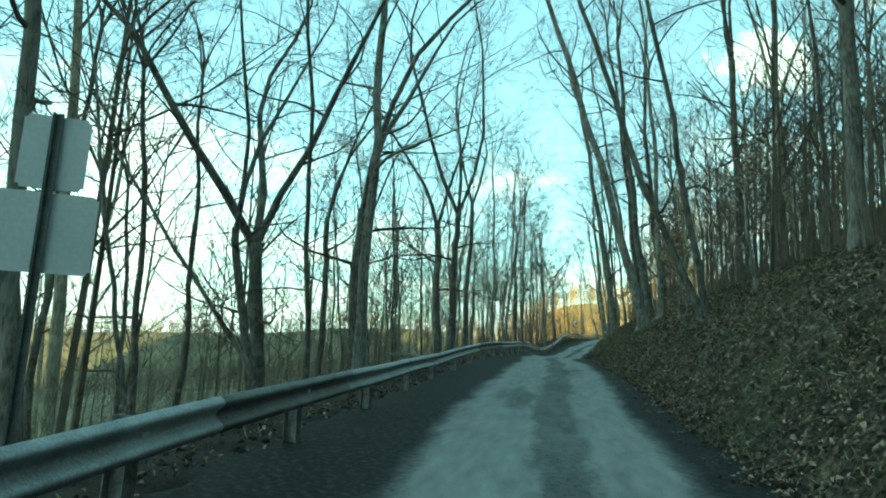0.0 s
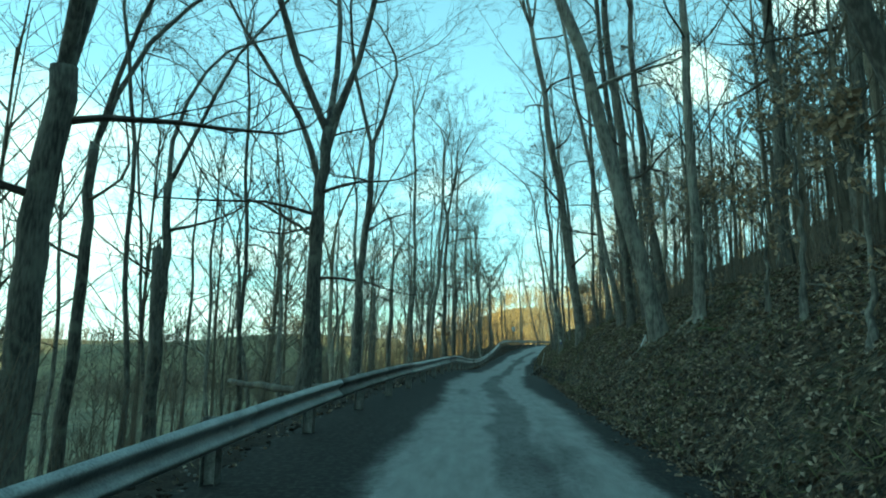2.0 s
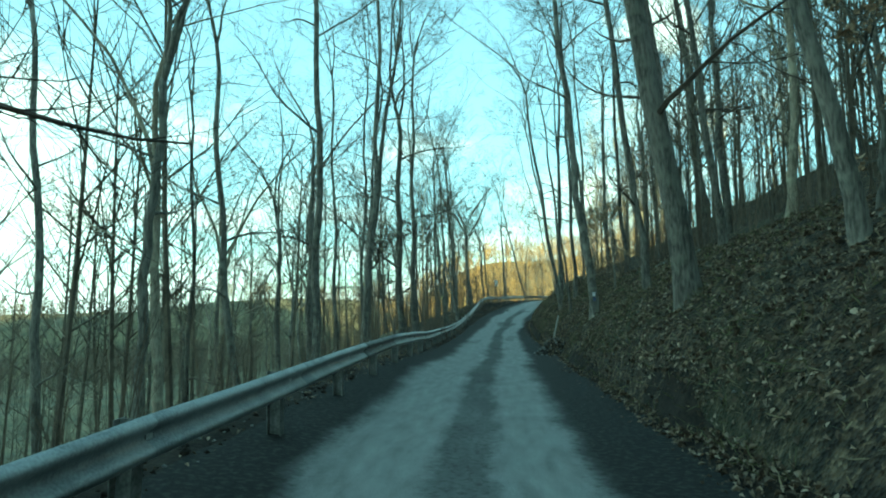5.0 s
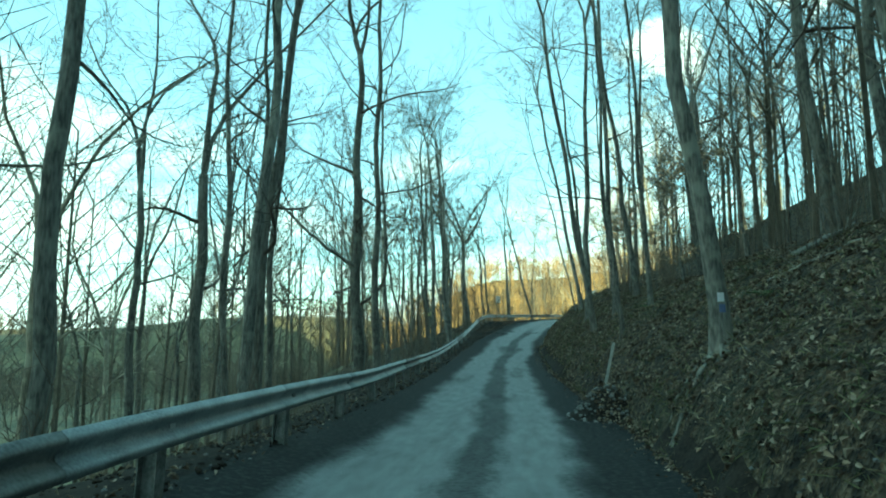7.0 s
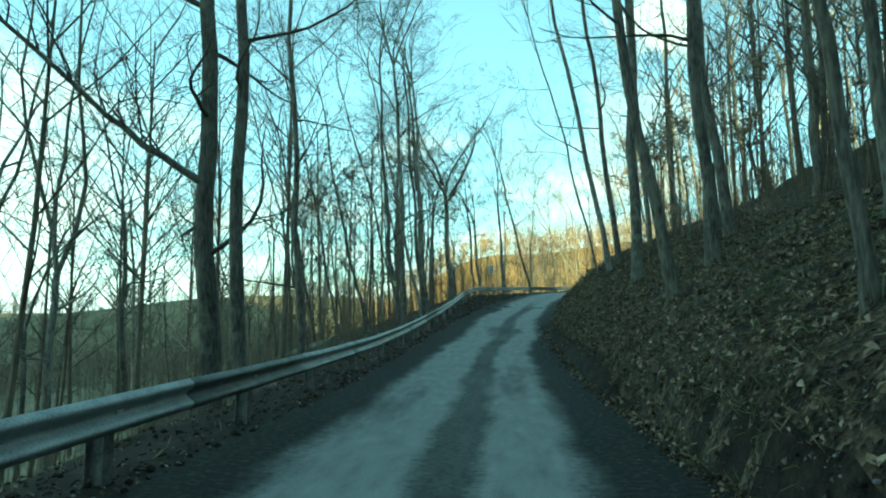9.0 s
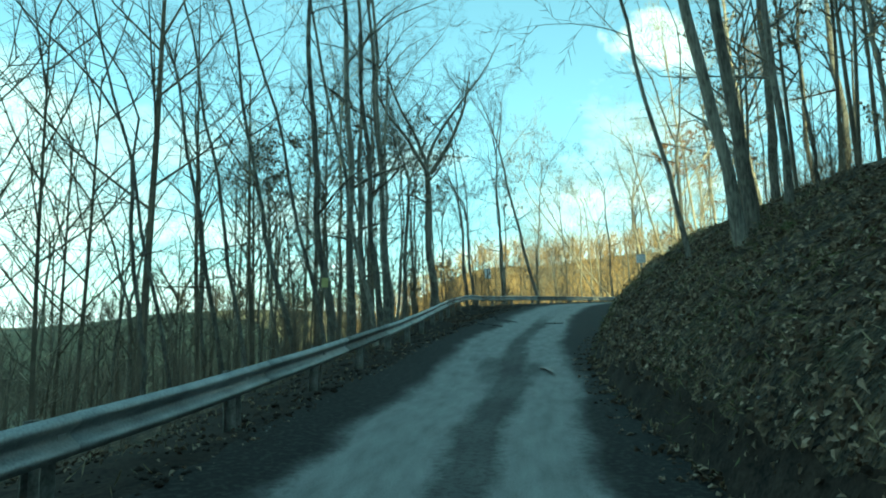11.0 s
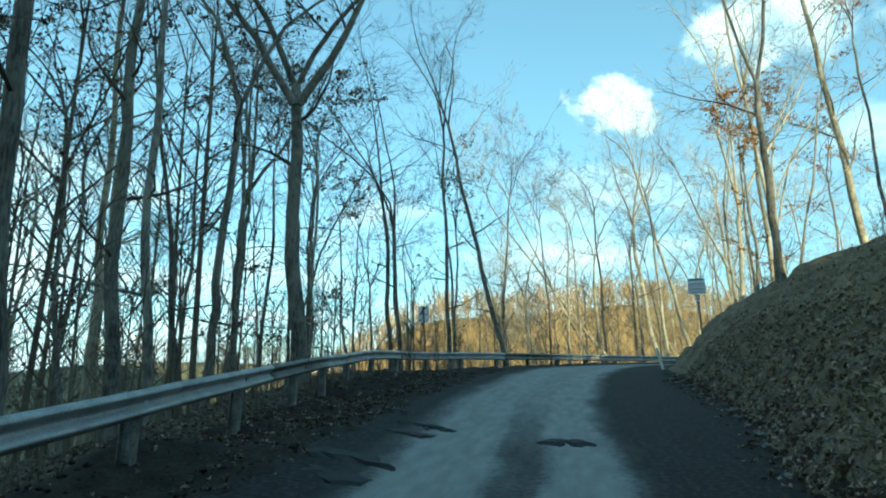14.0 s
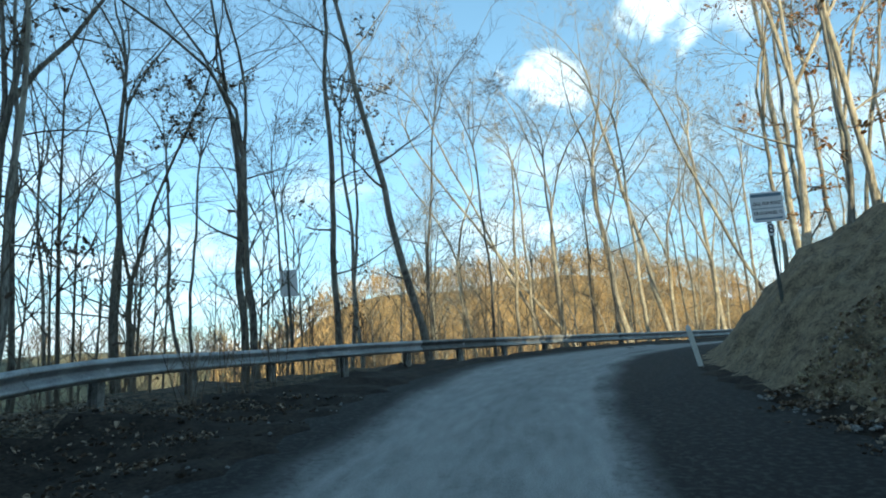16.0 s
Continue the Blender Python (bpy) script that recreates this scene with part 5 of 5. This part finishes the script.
def build_gravel():
    rs = np.random.RandomState(12)
    templates = []
    for k in range(4):
        bm = bmesh.new()
        bmesh.ops.create_icosphere(bm, subdivisions=1, radius=1.0)
        for v in bm.verts:
            v.co = Vector((v.co.x * rs.uniform(0.7, 1.2), v.co.y * rs.uniform(0.7, 1.2), v.co.z * rs.uniform(0.45, 0.8)))
        bm.verts.ensure_lookup_table()
        templates.append((np.array([v.co[:] for v in bm.verts]), [tuple(v.index for v in f.verts) for f in bm.faces]))
        bm.free()
    places = []
    for seed, count, y0, y1, u0, u1 in ((13, 1500, -4, 110, 2.15, 2.9), (14, 900, -4, 110, -2.5, -3.6), (15, 1600, 92, 110, 2.2, 4.2)):
        r2, c, normal = strewn(count, seed, y0, y1, u0, u1)
        for q in c:
            places.append((r2.randint(4), placed_at(q[0], q[1], q[2] + 0.006, r2.uniform(0, 6.28), r2.uniform(0.008, 0.03) * (1.5 if seed == 15 else 1))))
    for _ in range(140):
        x, y = 14.0 + rs.normal() * 0.4, 54.6 + rs.normal() * 0.5
        places.append((rs.randint(4), placed_at(x, y, ground_at(x, y) + 0.02, rs.uniform(0, 6.28), rs.uniform(0.02, 0.06))))
    merged("gravel", templates, places, STONE, "loose grey gravel along the road edges", "gravel")
    clods = []
    for seed, count, y0, y1, u0, u1 in ((16, 5200, -4, 113, -3.0, -5.6), (17, 1600, -4, 96, 1.9, 2.7)):
        r2, c, normal = strewn(count, seed, y0, y1, u0, u1)
        for q in c:
            clods.append((r2.randint(4), placed_at(q[0], q[1], q[2], r2.uniform(0, 6.28), 0.012 + 0.05 * r2.rand() ** 2.5)))
    merged("soil_clods", templates, clods, VERGE, "dark crumbled soil and asphalt along the verges", "soil")


build_gravel()

# ---- signs and markers ----
SIGN_BACK = material("sign_back", (0.58, 0.60, 0.60), (0.74, 0.76, 0.76), 2.0, 0.5, 0.2, 0.03, 30)
SIGN_WHITE = material("sign_white", (0.70, 0.70, 0.72), (0.84, 0.84, 0.86), 3.0, 0.5, 0.0, 0.03, 30)
INK = material("sign_ink", (0.02, 0.02, 0.025), (0.05, 0.05, 0.06), 5, 0.6)
SIGN_POST = material("sign_post", (0.07, 0.08, 0.075), (0.16, 0.17, 0.16), 6, 0.6, 0.5, 0.1, 40)
WHITE_POST = material("white_plastic", (0.55, 0.55, 0.52), (0.74, 0.74, 0.70), 5, 0.5, 0, 0.05, 40)
TAG = material("yellow_tag", (0.42, 0.42, 0.16), (0.60, 0.58, 0.26), 6, 0.7)


def slab(bm, x0, x1, y0, y1, z0, z1):
    g = bmesh.ops.create_cube(bm, size=1.0)["verts"]
    for v in g:
        v.co = Vector((x0 if v.co.x < 0 else x1, y0 if v.co.y < 0 else y1, z0 if v.co.z < 0 else z1))
    return g


def part(name, bm, mat, parent, label=""):
    me = bpy.data.meshes.new(name)
    bm.to_mesh(me)
    bm.free()
    me.materials.append(mat)
    ob = new(name, me)
    ob.parent = parent
    if label:
        tagged(ob, label)
    return ob


def panel(width, bottom, top, depth=0.004):
    bm = bmesh.new()
    slab(bm, -width / 2, width / 2, -depth, 0, bottom, top)
    bmesh.ops.bevel(bm, geom=[e for e in bm.edges if abs(e.verts[0].co.y - e.verts[1].co.y) > 0.003], offset=0.025, segments=3, affect="EDGES")
    return bm


def channel_post(top_z, parent, bottom=-0.6):
    """A U-channel sign post in one piece, its open side to +y."""
    bm = bmesh.new()
    shape = ((-0.036, 0.026), (-0.036, 0.022), (-0.022, 0.020), (-0.020, 0.001), (0.020, 0.001), (0.022, 0.020), (0.036, 0.022), (0.036, 0.026), (0.018, 0.025), (0.016, 0.006), (-0.016, 0.006), (-0.018, 0.025))
    low = [bm.verts.new((x, y, bottom)) for x, y in shape]
    high = [bm.verts.new((x, y, top_z)) for x, y in shape]
    for k in range(12):
        bm.faces.new((low[k], low[(k + 1) % 12], high[(k + 1) % 12], high[k]))
    bm.faces.new(high)
    bm.faces.new(low[::-1])
    return part("post", bm, SIGN_POST, parent)


def letters(text, size, x, z, parent, spread=1.0):
    cu = bpy.data.curves.new("lettering", "FONT")
    cu.body, cu.size, cu.align_x, cu.align_y, cu.extrude = text, size, "CENTER", "CENTER", 0.001
    cu.offset = 0.002
    ob = new("lettering", cu)
    me = bpy.data.meshes.new_from_object(ob.evaluated_get(bpy.context.evaluated_depsgraph_get()))
    bpy.data.objects.remove(ob)
    me.materials.append(INK)
    ob = new("lettering", me)
    ob.parent = parent
    ob.matrix_basis = pose(x, -0.0065, z, 90) @ Matrix.Diagonal((spread, 1, 1, 1))
    return ob


def back_sign():
    """Two plates on one post, seen from behind."""
    x, y = -2.66, 4.30
    top = tagged(new("road_sign"), "two bare metal sign plates on one post behind the guardrail", "road sign")
    top.matrix_basis = pose(x, y, ground_at(x, y) - 0.24, 0, -0.5, 196)
    channel_post(3.02, top)
    part("plate", panel(0.42, 2.48, 3.0), SIGN_BACK, top).location = (0, -0.002, 0)
    part("plate", panel(0.64, 1.9, 2.455), SIGN_BACK, top).location = (0, -0.002, 0)


def channel_sign():
    x, y = 34.84, 105.26
    z = ground_at(x, y)
    top = tagged(new("road_sign"), "white radio channel sign on a steel post in the bank", "road sign")
    top.matrix_basis = pose(x, y, z, 0, -2.0, -24)
    height = 6.87 - z
    channel_post(height + 0.56, top)
    plate = part("plate", panel(0.58, height, height + 0.56), SIGN_WHITE, top)
    letters("CALL FOR ROAD", 0.085, 0, height + 0.345, plate, 0.78)
    letters("CB CHANNEL 12", 0.085, 0, height + 0.165, plate, 0.80)
    bm = bmesh.new()
    slab(bm, -0.27, 0.27, -0.007, -0.0045, height + 0.475, height + 0.535)
    slab(bm, -0.27, 0.27, -0.007, -0.0045, height + 0.25, height + 0.262)
    slab(bm, -0.24, 0.24, -0.007, -0.0045, height + 0.045, height + 0.075)
    part("band", bm, material("sign_blue", (0.10, 0.16, 0.22), (0.16, 0.23, 0.30), 4, 0.5), plate, "dull blue band of unreadable small print")
    tab = part("number_plate", panel(0.12, height - 0.26, height - 0.02), SIGN_WHITE, top)
    letters("8", 0.24, 0, height - 0.14, tab)


def small_sign():
    x, y = 27.01, 114.78
    z = ground_at(x, y)
    top = tagged(new("road_sign"), "small pale blue-grey sign plate on a post beyond the guardrail", "road sign")
    top.matrix_basis = pose(x, y, z, 0, 3.0, 165)
    channel_post(7.3 - z, top)
    part("plate", panel(0.5, 6.55 - z, 7.32 - z), SIGN_WHITE, top)


STAKE = material("weathered_stake", (0.34, 0.32, 0.28), (0.55, 0.53, 0.48), 5, 0.8, 0, 0.2, 40)


def marker_post(x, y, height, lean, turn, label, wide=0.10):
    """A flat flexible marker post with a rounded top."""
    z = ground_at(x, y)
    bm = bmesh.new()
    slab(bm, -wide / 2, wide / 2, -0.006, 0.006, -0.25, height)
    bmesh.ops.bevel(bm, geom=[e for e in bm.edges if e.verts[0].co.z > 0.1 and e.verts[1].co.z > 0.1 and abs(e.verts[0].co.y - e.verts[1].co.y) > 0.005], offset=0.03, segments=3, affect="EDGES")
    top = tagged(new("marker_post"), label, "marker post")
    part("blade", bm, STAKE if wide < 0.1 else WHITE_POST, top)
    if wide < 0.1:
        top.matrix_basis = pose(x, y, z, 0, lean, turn)
        return
    bm = bmesh.new()
    slab(bm, -wide * 0.38, wide * 0.38, -0.0095, -0.0065, height - 0.16, height - 0.05)
    part("reflector", bm, SIGN_BACK, top, "dull grey reflector patch")
    top.matrix_basis = pose(x, y, z, 0, lean, turn)


back_sign()
channel_sign()
small_sign()
marker_post(34.21, 106.83, 0.85, -13, -20, "white plastic marker post leaning at the road edge")
marker_post(14.33, 54.88, 0.95, 13, -12, "weathered grey wooden stake leaning at the bank foot", 0.06)


def nearest_tree(x, y):
    return min((o for o in scene.objects if o.parent is None and o.name.startswith("tree")), key=lambda o: (o.location[0] - x) ** 2 + (o.location[1] - y) ** 2)


def tree_tag(x, y, z, size, mat, label):
    """A small plate on the road side of the nearest trunk."""
    owner = nearest_tree(x, y)
    trunk = next(c for c in owner.children if c.name.startswith("trunk"))
    rings = np.array([v.co[:] for v in trunk.data.vertices[: 15 * 9]]).reshape(15, 9, 3)
    mid = rings.mean(1)
    wide = np.linalg.norm(rings - mid[:, None], axis=2).mean(1)
    h = z - owner.location[2]
    c = np.array([np.interp(h, mid[:, 2], mid[:, k]) for k in range(2)]) + np.array(owner.location[:2])
    r = float(np.interp(h, mid[:, 2], wide))
    bm = bmesh.new()
    slab(bm, -size * 0.36, size * 0.36, -0.004, 0.0, -size / 2, size / 2)
    ob = part("notice", bm, mat, None)
    ob.matrix_basis = pose(c[0] - 0.26 * r, c[1] - 0.97 * r, z, 0, 0, -15)
    return tagged(ob, label, "notice")


BLUE_PAINT = material("blue_paint", (0.08, 0.10, 0.20), (0.14, 0.17, 0.30), 8, 0.8)
tree_tag(14.3, 50.65, 3.42, 0.13, SIGN_WHITE, "small white blaze plate on a leaning roadside tree")
tree_tag(14.3, 50.65, 3.26, 0.12, BLUE_PAINT, "small dull blue blaze plate below a white one")
tree_tag(15.44, 87.67, 4.3, 0.30, TAG, "small yellow paper notice nailed to a roadside tree")


def puddle(x, y, long, wide, turn, seed):
    rng = random.Random(seed)
    i, off = road_place(x, y)
    bm = bmesh.new()
    ring = []
    for k in range(22):
        a = k / 22 * 2 * math.pi
        r = 1 + 0.35 * math.sin(3 * a + seed) + rng.uniform(-0.15, 0.15)
        ring.append(bm.verts.new((math.cos(a) * long * r / 2, math.sin(a) * wide * r / 2, 0)))
    bm.faces.new(ring)
    ob = part("puddle", bm, WATER, None)
    ob.matrix_basis = pose(x, y, float(ROAD_LINE[i[0], 2]) + 0.048, 0, 0, turn)
    return tagged(ob, "shallow muddy puddle in the worn wheel track", "puddle", kind="structure")


def water_material():
    mat = material("muddy_water", (0.03, 0.03, 0.028), (0.06, 0.06, 0.055), 2, 0.38, 0, 0.02, 9)
    return mat


WATER = water_material()


def broken_patch(x, y, long, wide, turn, seed):
    """A shallow dark scab of broken asphalt with a ragged rim, lying on the road's slope."""
    rng = random.Random(seed)
    bm = bmesh.new()
    rings = []
    c, s = math.cos(radians(turn)), math.sin(radians(turn))
    for f, z in ((1.0, -0.02), (0.85, 0.002), (0.4, 0.003)):
        ring = []
        for k in range(26):
            a = k / 26 * 2 * math.pi
            r = f * (1 + 0.25 * math.sin(2 * a + seed) + 0.15 * math.sin(5 * a + 2 * seed) + rng.uniform(-0.12, 0.12))
            u, v = math.cos(a) * long * r / 2, math.sin(a) * wide * r / 2
            px, py = u * c - v * s, u * s + v * c
            ring.append(bm.verts.new((px, py, road_top(x + px, y + py) + z + rng.uniform(0, 0.003))))
        rings.append(ring)
    for a, d in zip(rings[:-1], rings[1:]):
        for k in range(26):
            bm.faces.new((a[k], a[(k + 1) % 26], d[(k + 1) % 26], d[k]))
    bm.faces.new(rings[-1])
    ob = part("road_patch", bm, BROKEN, None)
    ob.location = (x, y, 0)
    return tagged(ob, "dark broken scab of asphalt in the worn road", "road patch", kind="structure")


BROKEN = material("broken_asphalt", (0.008, 0.008, 0.008), (0.032, 0.031, 0.03), 9, 0.85, 0, 0.8, 70)
for n, (x, y, long, wide, turn) in enumerate(((23.24, 96.19, 0.9, 1.5, -16), (25.10, 94.72, 0.65, 1.2, -18), (23.06, 97.65, 0.4, 1.1, -10), (21.90, 93.64, 1.2, 1.6, -14))):
    broken_patch(x, y, long, wide, turn, n + 1)
puddle(20.21, 81.45, 3.17, 0.22, 76, 3)
puddle(20.58, 84.38, 0.6, 0.16, 76, 5)


def limb_on(owner, points, r, seed):
    """A heavy crooked limb with its own branches, on a tree."""
    rng = random.Random(seed)
    w = Wood()
    base = np.array(owner.location)
    pts = [np.array(p) - base for p in points]
    fine = []
    for a, b in zip(pts[:-1], pts[1:]):
        fine += [a + (b - a) * f / 3 + np.array([rng.uniform(-0.04, 0.04), 0, rng.uniform(-0.04, 0.04)]) for f in range(3)]
    fine.append(pts[-1])
    w.tube(fine, [r * (1 - 0.72 * k / (len(fine) - 1)) for k in range(len(fine))], 7)
    stem, w = w, Wood()
    for k in range(3, len(fine) - 1):
        for _ in range(2):
            bough(rng, w, fine[k], (rng.uniform(-0.6, 0.2), rng.uniform(-0.5, 0.5), rng.uniform(0.3, 1)), rng.uniform(1.0, 2.6), r * 0.28, 2, 0.05)
    wood_ob("crown", w, TWIG, owner)
    return mesh_ob("limb", stem.verts, stem.faces, BARK, owner, smooth=True)


limb_on(nearest_tree(9.55, 68.2), [(9.5, 68.2, 5.5), (8.6, 68.0, 6.05), (7.5, 67.8, 6.9), (5.66, 67.5, 8.6), (3.2, 67.2, 10.9)], 0.095, 1)
limb_on(nearest_tree(0.72, 37.3), [(0.4, 37.3, 6.6), (-0.6, 37.5, 7.2), (-1.54, 37.63, 7.75), (-2.62, 37.76, 8.1), (-4.2, 37.9, 9.2)], 0.08, 2)
limb_on(nearest_tree(21.2, 104.6), [(20.94, 104.0, 12.0), (22.28, 103.6, 14.3), (22.9, 103.4, 16.2), (23.2, 103.2, 18.2)], 0.14, 3)
limb_on(nearest_tree(21.2, 104.6), [(20.8, 104.0, 12.0), (19.58, 103.9, 13.9), (18.28, 103.8, 15.6), (17.24, 103.7, 17.6)], 0.14, 4)


def roots(x, y, r, seed):
    """Bare roots running down the cut from the foot of a bank tree."""
    owner = nearest_tree(x, y)
    rng = random.Random(seed)
    base = np.array(owner.location)
    for k in range(6):
        turn = math.pi + rng.uniform(-1.3, 1.5)
        w = Wood()
        pts, px, py = [], base[0], base[1]
        for j in range(7):
            h = ground_at(px, py) + (0.22 if j == 0 else 0.03) * (1 - j / 7)
            pts.append(np.array([px, py, h]) - base)
            turn += rng.uniform(-0.35, 0.35)
            px, py = px + math.cos(turn) * 0.17, py + math.sin(turn) * 0.17
        w.tube(pts, [r * (0.42 - 0.05 * j) for j in range(7)], 6)
        mesh_ob("root", w.verts, w.faces, BARK_PALE, owner, True)


roots(9.8, 26.5, 0.13, 31)
roots(14.3, 50.65, 0.09, 32)
roots(9.74, 28.36, 0.13, 33)


def leaning_sapling():
    top = new("tree")
    top.location = (-3.3, 14.4, ground_at(-3.3, 14.4))
    tagged(top, "crooked sapling leaning far out over the drop", "tree")
    limb_on(top, [(-3.3, 14.4, ground_at(-3.3, 14.4) - 0.2), (-3.96, 14.33, 1.14), (-5.1, 14.3, 2.7), (-6.0, 14.25, 3.9), (-6.91, 14.2, 5.21), (-8.05, 14.1, 6.85), (-9.2, 14.1, 7.3)], 0.07, 6).name = "trunk"


leaning_sapling()


def shards():
    """Pale peeling strip of wood at the foot of the big leaning tree."""
    bm = bmesh.new()
    pts = [(-0.07, 0, 0), (0.06, 0.01, -0.02), (0.09, 0, 0.10), (0.02, 0.02, 0.30), (-0.03, 0, 0.16)]
    front = [bm.verts.new(p) for p in pts]
    back = [bm.verts.new((x, y + 0.03, z)) for x, y, z in pts]
    bm.faces.new(front)
    bm.faces.new(back[::-1])
    for k in range(5):
        bm.faces.new((front[k], front[(k + 1) % 5], back[(k + 1) % 5], back[k]))
    ob = part("splinter", bm, WHITE_POST, None)
    ob.matrix_basis = pose(9.5, 28.72, ground_at(9.5, 28.72) - 0.03, 0, 12, 10) @ Matrix.Scale(1.15, 4)
    tagged(ob, "pale split piece of wood beside the leaning trunk", "wood")


shards()


def snag(x, y, height, r, lean, seed):
    """A dead trunk broken off with a splintered top."""
    rng = random.Random(seed)
    w = Wood()
    n = 9
    pts = [np.array([lean * height * (k / n) ** 1.3 + rng.uniform(-0.03, 0.03), rng.uniform(-0.03, 0.03), -0.5 + (height + 0.5) * k / n]) for k in range(n + 1)]
    w.tube(pts, [r * (1.5 - 0.9 * k / n) if k < 2 else r * (1.1 - 0.35 * k / n) for k in range(n + 1)], 9)
    for k in range(4):
        a = k * 1.6 + rng.uniform(-0.3, 0.3)
        q = pts[-1] + np.array([math.cos(a), math.sin(a), 0]) * r * 0.45
        w.tube([q - np.array([0, 0, 0.3]), q + np.array([0, 0, rng.uniform(0.15, 0.6)])], [r * 0.35, 0.01], 5)
    stub = Wood()
    for k in range(2):
        q = pts[rng.randrange(4, 8)]
        stub.tube([q, q + np.array([rng.uniform(-0.5, 0.5), rng.uniform(-0.3, 0.3), 0.4])], [r * 0.4, r * 0.15], 6)
    top = tagged(new("dead_tree"), "broken dead trunk with a splintered top below the guardrail", "tree")
    top.location = (x, y, ground_at(x, y))
    mesh_ob("trunk", w.verts, w.faces, BARK, top, smooth=True)
    mesh_ob("stub", stub.verts, stub.faces, BARK, top, smooth=True)


snag(-2.88, 30.6, 5.59, 0.17, -0.06, 3)
